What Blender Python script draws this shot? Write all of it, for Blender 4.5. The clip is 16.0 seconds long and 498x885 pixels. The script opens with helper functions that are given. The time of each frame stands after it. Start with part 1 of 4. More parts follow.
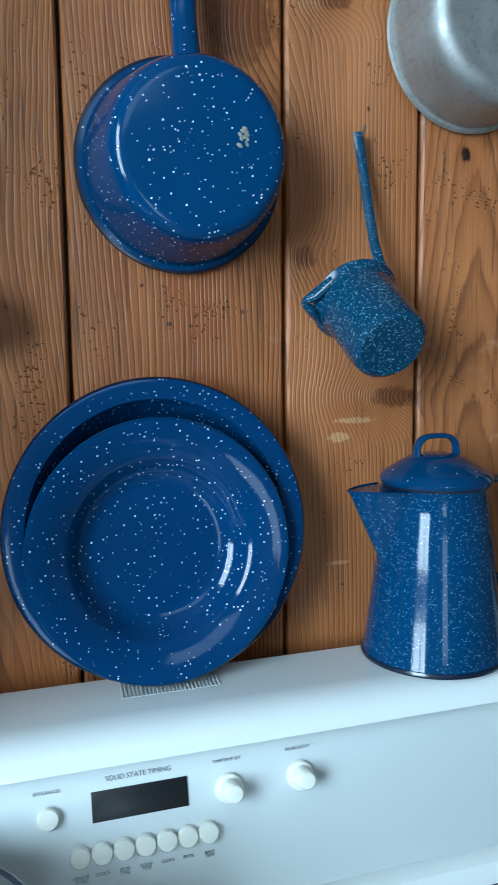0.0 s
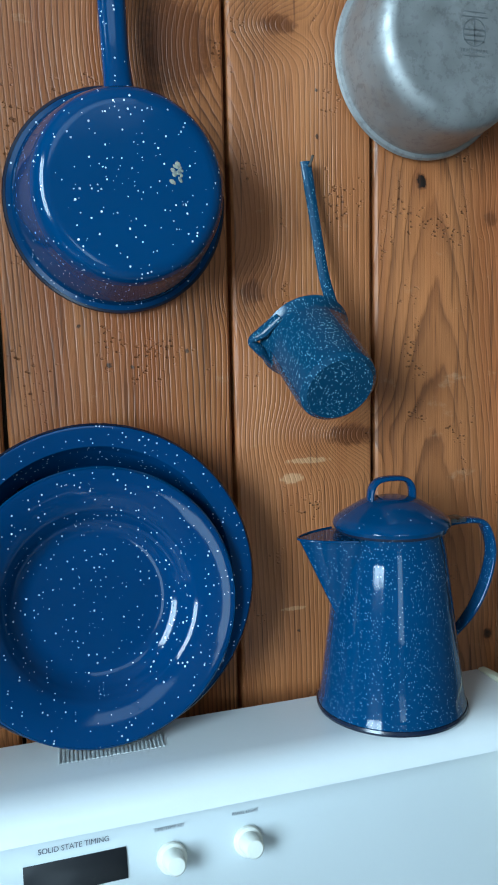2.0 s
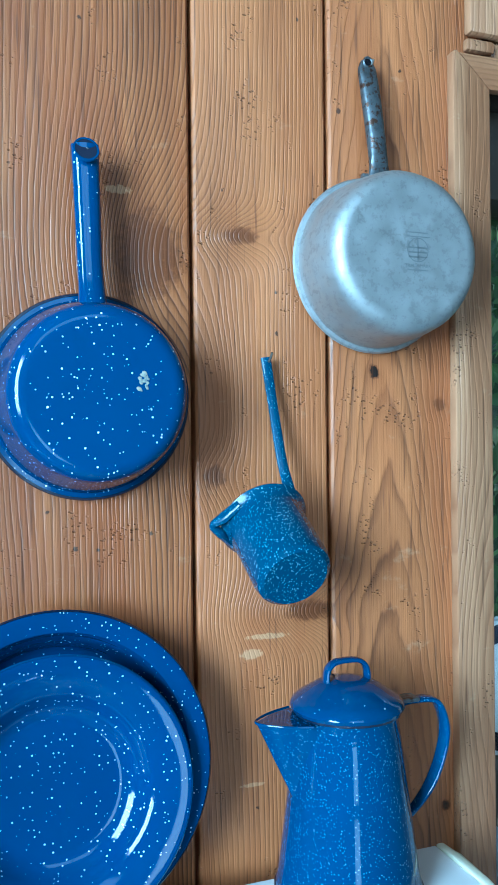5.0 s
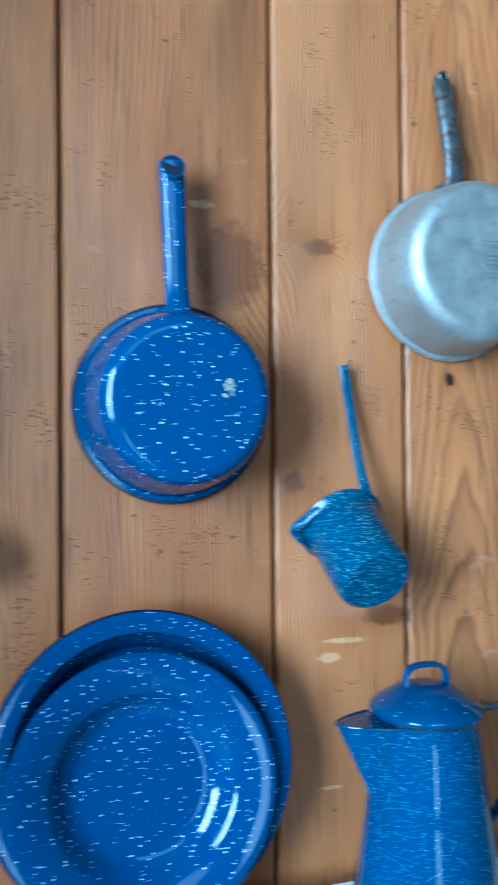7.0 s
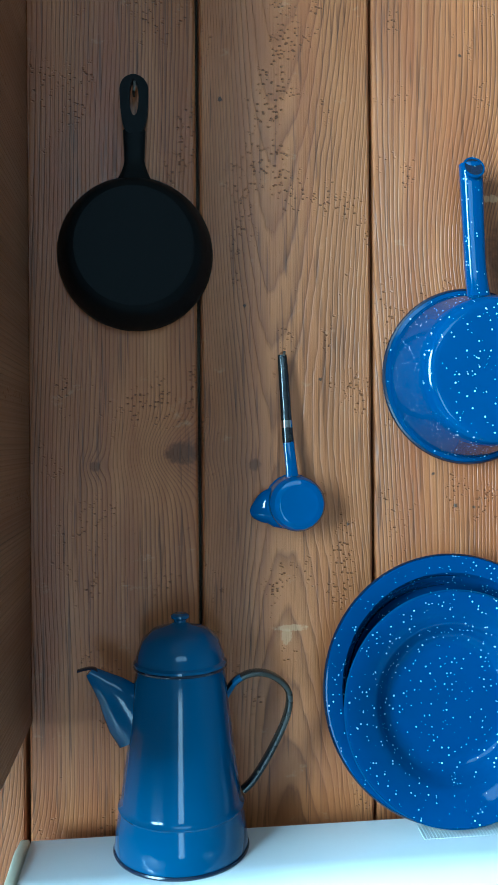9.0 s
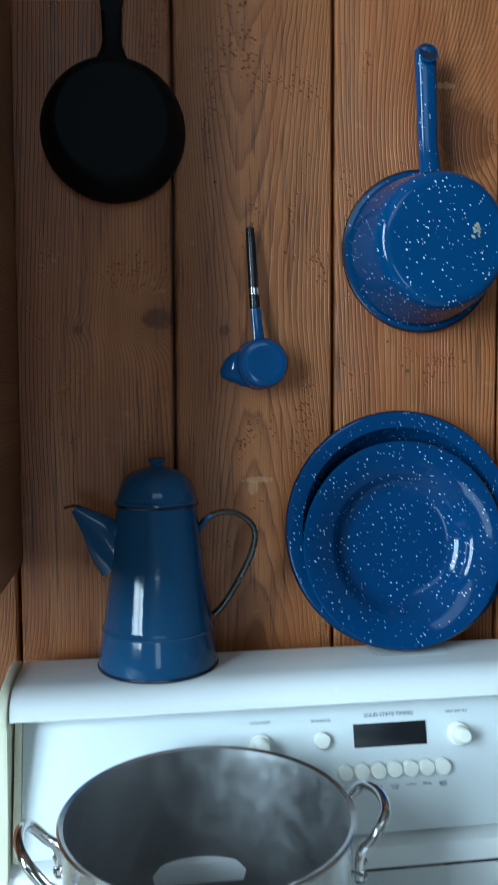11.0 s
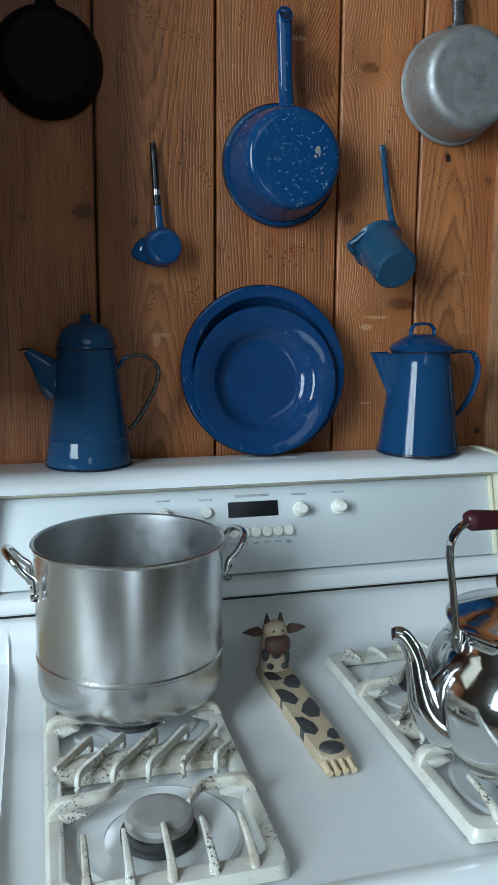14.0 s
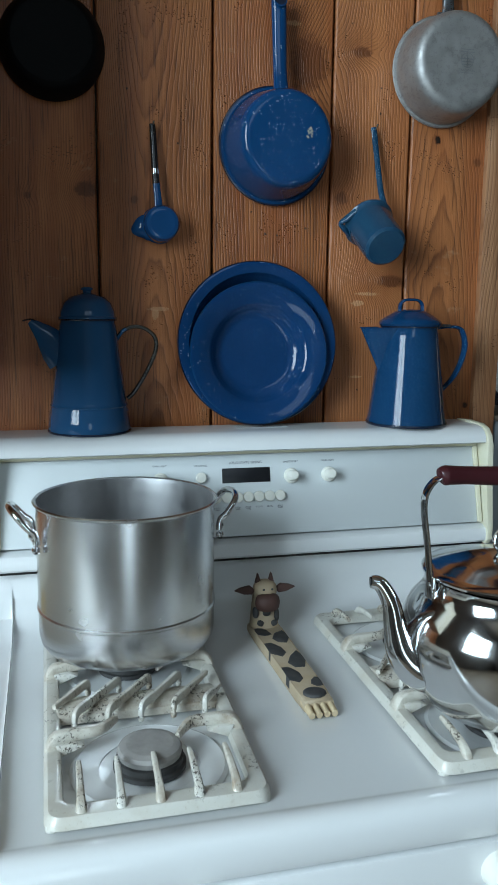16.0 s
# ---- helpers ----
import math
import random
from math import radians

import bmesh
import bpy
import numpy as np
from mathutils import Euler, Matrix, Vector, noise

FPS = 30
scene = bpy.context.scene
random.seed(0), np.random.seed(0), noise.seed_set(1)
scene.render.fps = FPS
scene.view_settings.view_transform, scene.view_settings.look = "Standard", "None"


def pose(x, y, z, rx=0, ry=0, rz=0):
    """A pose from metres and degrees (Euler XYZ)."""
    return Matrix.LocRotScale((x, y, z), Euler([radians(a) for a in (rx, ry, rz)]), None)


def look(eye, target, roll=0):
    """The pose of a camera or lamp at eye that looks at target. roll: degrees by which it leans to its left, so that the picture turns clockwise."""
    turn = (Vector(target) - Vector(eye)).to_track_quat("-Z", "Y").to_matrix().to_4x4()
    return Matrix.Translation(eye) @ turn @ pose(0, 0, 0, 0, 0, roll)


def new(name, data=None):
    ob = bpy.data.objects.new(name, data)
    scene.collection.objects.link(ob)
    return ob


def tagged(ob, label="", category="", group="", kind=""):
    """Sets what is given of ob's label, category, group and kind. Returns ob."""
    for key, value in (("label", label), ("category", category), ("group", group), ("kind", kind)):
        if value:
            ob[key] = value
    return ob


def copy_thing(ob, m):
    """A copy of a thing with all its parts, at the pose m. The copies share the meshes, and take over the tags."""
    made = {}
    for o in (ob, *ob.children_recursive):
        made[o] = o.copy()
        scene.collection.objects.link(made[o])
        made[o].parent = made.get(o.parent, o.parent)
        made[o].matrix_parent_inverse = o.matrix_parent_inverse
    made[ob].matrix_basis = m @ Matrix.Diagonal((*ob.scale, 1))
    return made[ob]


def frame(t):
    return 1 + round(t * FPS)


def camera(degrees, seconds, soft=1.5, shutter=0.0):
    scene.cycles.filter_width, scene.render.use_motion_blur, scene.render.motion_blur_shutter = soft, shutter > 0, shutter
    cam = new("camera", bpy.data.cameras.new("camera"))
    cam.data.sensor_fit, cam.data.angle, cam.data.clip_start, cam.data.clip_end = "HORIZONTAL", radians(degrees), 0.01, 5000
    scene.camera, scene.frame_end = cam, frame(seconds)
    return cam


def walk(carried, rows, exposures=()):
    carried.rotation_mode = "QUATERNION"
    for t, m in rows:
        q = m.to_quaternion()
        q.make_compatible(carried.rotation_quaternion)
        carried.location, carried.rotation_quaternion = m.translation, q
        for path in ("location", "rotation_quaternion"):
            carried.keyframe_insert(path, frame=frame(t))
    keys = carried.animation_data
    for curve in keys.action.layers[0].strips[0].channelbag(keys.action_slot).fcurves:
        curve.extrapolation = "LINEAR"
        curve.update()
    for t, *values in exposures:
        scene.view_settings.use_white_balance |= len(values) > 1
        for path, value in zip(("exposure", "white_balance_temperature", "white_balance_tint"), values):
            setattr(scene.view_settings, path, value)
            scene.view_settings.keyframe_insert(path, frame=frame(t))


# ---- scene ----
cam = camera(34.5, 16.0, shutter=0.5)
PATH = [
    (0, (-0.105, -0.666, 1.45), (0.49, 1.226, 1.193), -0.6),
    (0.5, (-0.086, -0.669, 1.454), (0.522, 1.219, 1.198), -0.8),
    (1, (-0.071, -0.658, 1.461), (0.533, 1.23, 1.199), -1.0),
    (1.5, (-0.057, -0.65, 1.473), (0.544, 1.24, 1.213), -1.2),
    (2, (-0.052, -0.646, 1.48), (0.544, 1.247, 1.228), -1.3),
    (2.5, (-0.049, -0.652, 1.488), (0.548, 1.247, 1.293), -1.0),
    (3, (-0.045, -0.658, 1.518), (0.565, 1.243, 1.394), -0.9),
    (3.5, (-0.041, -0.669, 1.545), (0.588, 1.23, 1.517), -0.8),
    (4, (-0.044, -0.673, 1.554), (0.606, 1.219, 1.543), -0.7),
    (6.5, (-0.052, -0.681, 1.548), (0.612, 1.205, 1.547), -0.6),
    (7, (-0.077, -0.684, 1.546), (0.466, 1.241, 1.574), -0.5),
    (7.5, (-0.16, -0.697, 1.557), (0.131, 1.282, 1.566), -0.2),
    (8, (-0.229, -0.723, 1.555), (-0.019, 1.266, 1.542), -0.2),
    (8.2, (-0.245, -0.732, 1.546), (-0.033, 1.257, 1.551), -0.3),
    (10.3, (-0.258, -0.803, 1.485), (-0.011, 1.182, 1.459), -0.6),
    (10.5, (-0.261, -0.811, 1.46), (0.005, 1.171, 1.423), -0.4),
    (11, (-0.252, -0.837, 1.438), (0.019, 1.141, 1.319), -0.3),
    (11.5, (-0.241, -0.872, 1.413), (0.016, 1.1, 1.204), -0.0),
    (12, (-0.246, -0.926, 1.39), (-0.011, 1.04, 1.108), 0.8),
    (12.5, (-0.28, -1.013, 1.396), (0.016, 0.944, 1.111), 1.0),
    (13, (-0.312, -1.1, 1.395), (0.134, 0.826, 1.09), 0.8),
    (13.5, (-0.311, -1.153, 1.389), (0.206, 0.755, 1.087), 0.6),
    (14, (-0.301, -1.156, 1.386), (0.204, 0.751, 1.058), 0.4),
    (14.5, (-0.289, -1.16, 1.378), (0.202, 0.752, 1.059), 0.3),
    (15, (-0.289, -1.173, 1.367), (0.204, 0.74, 1.05), 0.1),
    (15.5, (-0.29, -1.193, 1.363), (0.198, 0.719, 1.036), 0.3),
    (16, (-0.295, -1.215, 1.36), (0.191, 0.694, 1.015), 0.7),
]
EXPOSURE = [(0, 0.08, 6150, 7), (2.0, 0.12, 6100, 7), (2.5, 0.24, 6000, 6), (3.0, 0.54, 5500, 3), (3.5, 0.9, 4900, -3), (4, 0.94, 4800, -5), (6.5, 0.94, 4800, -5),
            (7.0, 0.98, 4800, -6), (7.5, 1.16, 4850, -10), (8.2, 1.18, 4850, -11), (10.3, 0.34, 5800, 3), (11, 0.0, 6150, 8), (12, -0.36, 6500, 11), (13, -0.42, 6700, 13), (16, -0.52, 6850, 14)]
walk(cam, [(t, look(eye, target, roll)) for t, eye, target, roll in PATH], EXPOSURE)

# ---- light ----
world = bpy.data.worlds.new("sky")
scene.world = world
world.use_nodes = True
wn = world.node_tree.nodes
sky = wn.new("ShaderNodeTexSky")
sky.sky_type, sky.sun_disc = "NISHITA", False
sky.sun_elevation, sky.sun_rotation = radians(40), radians(96)
wn["Background"].inputs["Strength"].default_value = 0.12
world.node_tree.links.new(sky.outputs["Color"], wn["Background"].inputs["Color"])

sun_data = bpy.data.lights.new("sun", "SUN")
sun_data.energy, sun_data.angle, sun_data.color = 2.5, radians(8), (1.0, 0.96, 0.9)
sun = new("sun", sun_data)
sun.matrix_world = look((6, -0.6, 5), (0, 0, 0))


def window_lamp(name, m, sx, sy, watts, color):
    d = bpy.data.lights.new(name, "AREA")
    d.shape, d.size, d.size_y, d.energy, d.color = "RECTANGLE", sx, sy, watts, color
    ob = new(name, d)
    ob.matrix_world = m
    return ob


window_lamp("daylight_west_window", look((-1.98, -1.88, 1.95), (0, -1.45, 1.8)), 1.2, 1.6, 182, (0.63, 0.86, 1.0))
window_lamp("daylight_low_window", look((-0.35, -3.28, 0.73), (-0.35, 0, 0.73)), 0.5, 1.2, 9, (0.63, 0.86, 1.0))
# Unseen window light, added for the sheen on the upper boards.
window_lamp("added_high_sheen_light", look((-0.2, -3.28, 2.95), (-0.2, 0, 2.2)), 1.7, 0.8, 10, (0.63, 0.86, 1.0))


# ---- materials ----


class Nodes:
    """A short hand for node trees."""

    def __init__(self, name):
        self.mat = bpy.data.materials.new(name)
        self.mat.use_nodes = True
        self.t = self.mat.node_tree
        self.bsdf = self.t.nodes["Principled BSDF"]

    def link(self, a, b):
        self.t.links.new(a, b)

    def put(self, sock, v):
        if isinstance(v, bpy.types.NodeSocket):
            self.link(v, sock)
        else:
            sock.default_value = v

    def set(self, **kw):
        for k, v in kw.items():
            self.put(self.bsdf.inputs[k.replace("_", " ")], v)

    def math(self, op, a, b=0.0, clamp=False):
        n = self.t.nodes.new("ShaderNodeMath")
        n.operation, n.use_clamp = op, clamp
        self.put(n.inputs[0], a)
        self.put(n.inputs[1], b)
        return n.outputs[0]

    def coord(self, kind="Object"):
        return self.t.nodes.new("ShaderNodeTexCoord").outputs[kind]

    def position(self):
        return self.t.nodes.new("ShaderNodeNewGeometry").outputs["Position"]

    def rand(self):
        return self.t.nodes.new("ShaderNodeObjectInfo").outputs["Random"]

    def vmath(self, op, a, b=(0, 0, 0)):
        n = self.t.nodes.new("ShaderNodeVectorMath")
        n.operation = op
        self.put(n.inputs[0], a)
        self.put(n.inputs[1], b)
        return n.outputs["Value"] if op in ("LENGTH", "DISTANCE") else n.outputs["Vector"]

    def noise(self, vec, scale, detail=4.0, rough=0.55, out="Fac"):
        n = self.t.nodes.new("ShaderNodeTexNoise")
        self.put(n.inputs["Vector"], vec)
        n.inputs["Scale"].default_value, n.inputs["Detail"].default_value, n.inputs["Roughness"].default_value = scale, detail, rough
        return n.outputs[out]

    def voronoi(self, vec, scale, out="Distance"):
        n = self.t.nodes.new("ShaderNodeTexVoronoi")
        self.put(n.inputs["Vector"], vec)
        n.inputs["Scale"].default_value = scale
        return n.outputs[out]

    def ramp(self, fac, stops):
        n = self.t.nodes.new("ShaderNodeValToRGB")
        e = n.color_ramp.elements
        while len(e) < len(stops):
            e.new(0.5)
        for k, (p, c) in zip(e, stops):
            k.position = p
            k.color = (c, c, c, 1) if isinstance(c, (int, float)) else (*c, 1)
        self.put(n.inputs["Fac"], fac)
        return n.outputs["Color"]

    def mix(self, fac, a, b, mode="MIX"):
        n = self.t.nodes.new("ShaderNodeMix")
        n.data_type, n.blend_type = "RGBA", mode
        self.put(n.inputs["Factor"], fac)
        for s, v in ((n.inputs[6], a), (n.inputs[7], b)):
            self.put(s, v if isinstance(v, bpy.types.NodeSocket) else (*v, 1))
        return n.outputs[2]

    def sep(self, vec):
        n = self.t.nodes.new("ShaderNodeSeparateXYZ")
        self.put(n.inputs[0], vec)
        return n.outputs

    def comb(self, x, y, z):
        n = self.t.nodes.new("ShaderNodeCombineXYZ")
        for i, v in enumerate((x, y, z)):
            self.put(n.inputs[i], v)
        return n.outputs[0]

    def bump(self, h, strength=0.3, dist=0.002):
        n = self.t.nodes.new("ShaderNodeBump")
        self.put(n.inputs["Height"], h)
        n.inputs["Strength"].default_value, n.inputs["Distance"].default_value = strength, dist
        self.link(n.outputs[0], self.bsdf.inputs["Normal"])


# knots of the board wall: x, z, reach, how dark, how stretched upright
KNOTS = [(0.100, 1.712, 0.033, 0.92, 1.35), (0.184, 1.734, 0.018, 0.85, 0.5), (0.315, 1.615, 0.0064, 1.2, 1.3),
         (0.387, 1.585, 0.0075, 0.85, 1.0), (0.157, 1.52, 0.012, 0.8, 1.0), (0.246, 1.395, 0.027, 0.93, 0.42),
         (-0.313, 1.505, 0.0055, 0.75, 1.0), (-0.162, 1.505, 0.007, 0.8, 1.0), (-0.231, 1.517, 0.020, 0.92, 0.6),
         (0.39, 1.193, 0.006, 1.1, 1.0), (-0.43, 1.11, 0.035, 0.8, 0.8), (-0.135, 1.30, 0.02, 0.0, 3.0),
         (-0.13, 1.70, 0.03, 0.0, 4.0)]


# old nail holes and specks: x, z, reach
DOTS = [(0.036, 1.463, 0.0032), (0.055, 1.461, 0.003), (0.1, 1.473, 0.0026), (0.217, 1.685, 0.0026), (0.217, 1.648, 0.0024), (0.013, 1.494, 0.0026), (-0.171, 1.657, 0.0028), (-0.098, 1.587, 0.0024),
        (-0.072, 1.447, 0.0026), (0.24, 1.935, 0.0022), (0.346, 1.903, 0.0026), (0.194, 1.222, 0.0026), (0.281, 1.857, 0.004), (0.167, 1.773, 0.002), (-0.193, 1.853, 0.0034), (0.044, 1.905, 0.003)]


# plain-sawn boards: from x, to x, middle, height where the arches turn, rings a metre along, rings a square metre across
ARCHES = [(-0.2145, -0.046, -0.128, 1.52, -17.0, 2100.0), (0.269, 0.442, 0.325, 2.3, -15.0, 1500.0), (-0.545, -0.376, -0.47, 0.6, -13.0, 1700.0)]

# pale scrapes: x, z, half width, half height
SCRAPES = [(-0.128, 1.348, 0.017, 0.0035), (-0.133, 1.340, 0.006, 0.009), (0.205, 1.375, 0.022, 0.003), (0.19, 1.36, 0.012, 0.005), (0.075, 1.765, 0.012, 0.004), (0.19, 1.243, 0.014, 0.002), (0.105, 1.36, 0.004, 0.008)]


def board_wood(name, light, dark, knots, upright=True, rings=300.0):
    """Old softwood: growth rings that bend round the knots, pores, checks and scuffs."""
    n = Nodes(name)
    p = n.position()
    x, y, z = n.sep(p)
    if not upright:
        x, z = z, x
    r = n.rand()
    off = n.math("MULTIPLY", r, 37.0)
    slow = n.noise(n.comb(n.math("MULTIPLY", x, 3.2), off, n.math("MULTIPLY", z, 0.5)), 1.6, 2.0)
    wob = n.noise(n.comb(n.math("MULTIPLY", x, 9.0), off, n.math("MULTIPLY", z, 2.2)), 5.0, 3.0)
    u = n.math("ADD", x, n.math("MULTIPLY", n.math("ADD", slow, -0.5), 0.10))
    u = n.math("ADD", u, n.math("MULTIPLY", n.math("ADD", wob, -0.5), 0.0035))
    knot_dark = None
    for kx, kz, s, dk, st in knots:
        dx = n.math("MULTIPLY", n.math("ADD", x, -kx), 1.0 / s)
        dz = n.math("MULTIPLY", n.math("ADD", z, -kz), 1.0 / (s * st))
        d2 = n.math("ADD", n.math("MULTIPLY", dx, dx), n.math("MULTIPLY", dz, dz))
        d2n = n.math("ADD", d2, n.math("MULTIPLY", n.math("ADD", n.noise(p, 110.0, 4.0, 0.7), -0.5), 2.2))
        wide = n.math("POWER", 2.718, n.math("MULTIPLY", d2, -0.22))
        u = n.math("ADD", u, n.math("MULTIPLY", wide, s * 1.5))
        if dk:
            core = n.math("MULTIPLY", n.ramp(n.math("MULTIPLY", d2n, 0.4), [(0.16, 1.0), (0.40, 0.0)]), dk)
            halo = n.math("MULTIPLY", n.math("POWER", 2.718, n.math("MULTIPLY", d2n, -0.35)), dk * 0.42)
            both = n.math("ADD", core, halo)
            knot_dark = both if knot_dark is None else n.math("ADD", knot_dark, both)
    phase = n.math("MULTIPLY", u, rings * 0.72)
    pale = None
    if knots is KNOTS:
        # plain-sawn boards: the rings run out in nested arches
        for x0, x1, xc, zc, along, across in ARCHES:
            inside = n.math("MULTIPLY", n.math("GREATER_THAN", x, x0), n.math("LESS_THAN", x, x1))
            dx = n.math("ADD", n.math("ADD", x, -xc), n.math("MULTIPLY", n.math("SUBTRACT", u, x), 0.35))
            dz = n.math("ADD", z, -zc)
            reach = n.math("SQRT", n.math("ADD", n.math("MULTIPLY", dz, dz), 0.002))
            arch = n.math("ADD", n.math("MULTIPLY", n.math("MULTIPLY", dx, dx), across), n.math("MULTIPLY", reach, along))
            arch = n.math("ADD", arch, n.math("MULTIPLY", wob, 1.3))
            phase = n.math("ADD", n.math("MULTIPLY", phase, n.math("SUBTRACT", 1.0, inside)), n.math("MULTIPLY", arch, inside))
        pale = n.math("ADD", n.math("MULTIPLY", n.math("GREATER_THAN", x, 0.139), 0.75), n.math("MULTIPLY", n.math("GREATER_THAN", x, 0.269), -0.25))
    saw = n.math("FRACT", phase)
    ring = n.ramp(saw, [(0.0, 0.1), (0.15, 0.0), (0.6, 0.35), (0.88, 1.0), (1.0, 0.1)])
    fibre = n.noise(n.comb(n.math("MULTIPLY", x, 700.0), off, n.math("MULTIPLY", z, 14.0)), 1.0, 3.0, 0.6)
    broad = n.noise(n.comb(n.math("MULTIPLY", x, 16.0), off, n.math("MULTIPLY", z, 3.0)), 1.0, 3.0)
    fade = n.ramp(n.noise(n.comb(n.math("MULTIPLY", x, 22.0), off, n.math("MULTIPLY", z, 1.6)), 1.0, 2.0), [(0.3, 0.35), (0.7, 1.0)])
    fac = n.math("ADD", n.math("MULTIPLY", n.math("MULTIPLY", ring, fade), 0.95), n.math("MULTIPLY", n.math("ADD", fibre, -0.35), 0.6))
    fac = n.math("ADD", fac, n.math("MULTIPLY", n.math("ADD", broad, -0.42), 1.5), True)
    col = n.mix(fac, light, dark)
    red = n.ramp(n.noise(n.comb(n.math("MULTIPLY", x, 26.0), off, n.math("MULTIPLY", z, 2.4)), 1.0, 4.0, 0.6), [(0.42, 0.0), (0.68, 1.0)])
    col = n.mix(n.math("MULTIPLY", red, 0.88), col, (light[0] * 0.50, light[1] * 0.33, light[2] * 0.22))
    if pale is not None:
        col = n.mix(n.math("MULTIPLY", pale, 0.5), col, (light[0] * 1.12, light[1] * 1.2, light[2] * 1.35))
    col = n.mix(n.math("MULTIPLY", n.ramp(r, [(0, 0.0), (1, 1.0)]), 0.30), col, (light[0] * 1.12, light[1] * 1.15, light[2] * 1.2))
    if knot_dark is not None:
        rk = n.math("MINIMUM", n.math("MULTIPLY", knot_dark, 0.75), 0.95)
        col = n.mix(rk, col, (0.13, 0.036, 0.010))
        col = n.mix(n.ramp(n.math("MULTIPLY", knot_dark, 0.5), [(0.69, 0.0), (0.80, 1.0)]), col, (0.012, 0.006, 0.004))
    rough_p = n.vmath("ADD", p, n.vmath("MULTIPLY", n.vmath("ADD", n.noise(p, 420.0, 2.0, 0.6, "Color"), (-0.5, -0.5, -0.5)), (0.004, 0.0, 0.006)))
    dots = None
    for dx, dz, s in DOTS if knots is KNOTS else ():
        near = n.math("SUBTRACT", 1.0, n.math("MULTIPLY", n.vmath("DISTANCE", rough_p, (dx, 0.0, dz)), 1.25 / s))
        dots = near if dots is None else n.math("MAXIMUM", dots, near)
    if dots is not None:
        col = n.mix(n.math("MULTIPLY", n.ramp(dots, [(0.05, 0.0), (0.45, 1.0)]), 0.9), col, (0.03, 0.012, 0.007))
    # small pits and worm holes in drifts
    pit = n.voronoi(n.comb(n.math("MULTIPLY", x, 0.9), y, n.math("MULTIPLY", z, 1.5)), 210.0)
    drift = n.math("MULTIPLY", n.noise(n.comb(n.math("MULTIPLY", x, 1.5), off, z), 16.0, 3.0), 0.9)
    for cx, cz, sx, sz in ((-0.15, 1.77, 0.055, 0.14), (-0.03, 1.62, 0.012, 0.06), (0.315, 1.575, 0.035, 0.02), (-0.25, 1.56, 0.03, 0.05), (0.06, 1.475, 0.05, 0.02)):
        ex, ez = n.math("MULTIPLY", n.math("ADD", x, -cx), 1 / sx), n.math("MULTIPLY", n.math("ADD", z, -cz), 1 / sz)
        drift = n.math("ADD", drift, n.math("MULTIPLY", n.math("POWER", 2.718, n.math("MULTIPLY", n.math("ADD", n.math("MULTIPLY", ex, ex), n.math("MULTIPLY", ez, ez)), -1.0)), 0.16))
    pits = n.math("MULTIPLY", n.ramp(pit, [(0.16, 1.0), (0.32, 0.0)]), n.ramp(drift, [(0.53, 0.0), (0.60, 1.0)]))
    col = n.mix(n.math("MULTIPLY", pits, 0.62), col, (0.09, 0.03, 0.012))
    if knots is KNOTS:
        for cx, cz, sx, sz in SCRAPES:
            ex, ez = n.math("MULTIPLY", n.math("ADD", x, -cx), 1 / sx), n.math("MULTIPLY", n.math("ADD", z, -cz), 1 / sz)
            far = n.math("ADD", n.math("ADD", n.math("MULTIPLY", ex, ex), n.math("MULTIPLY", ez, ez)), n.math("MULTIPLY", n.math("ADD", n.noise(p, 240.0, 3.0, 0.7), -0.5), 2.6))
            col = n.mix(n.math("MULTIPLY", n.ramp(far, [(0.55, 1.0), (1.0, 0.0)]), 0.5), col, (0.62, 0.36, 0.19))
    check = n.ramp(n.noise(n.comb(n.math("MULTIPLY", x, 330.0), off, n.math("MULTIPLY", z, 11.0)), 1.0, 2.0, 0.5), [(0.60, 0.0), (0.70, 1.0)])
    col = n.mix(n.math("MULTIPLY", check, 0.6), col, (0.07, 0.022, 0.009))
    scuff = n.ramp(n.noise(n.comb(n.math("MULTIPLY", x, 14.0), off, n.math("MULTIPLY", z, 22.0)), 2.0, 5.0, 0.7), [(0.63, 0.0), (0.75, 1.0)])
    col = n.mix(n.math("MULTIPLY", scuff, 0.18), col, (0.75, 0.55, 0.36))
    n.set(Base_Color=col, Roughness=n.ramp(fibre, [(0.2, 0.33), (0.9, 0.52)]))
    n.bsdf.inputs["Specular IOR Level"].default_value = 0.42
    h = n.math("ADD", n.math("MULTIPLY", ring, -0.25), n.math("MULTIPLY", fibre, 0.3))
    n.bump(n.math("SUBTRACT", h, n.math("MULTIPLY", pits, 1.6)), 0.7, 0.0018)
    return n.mat


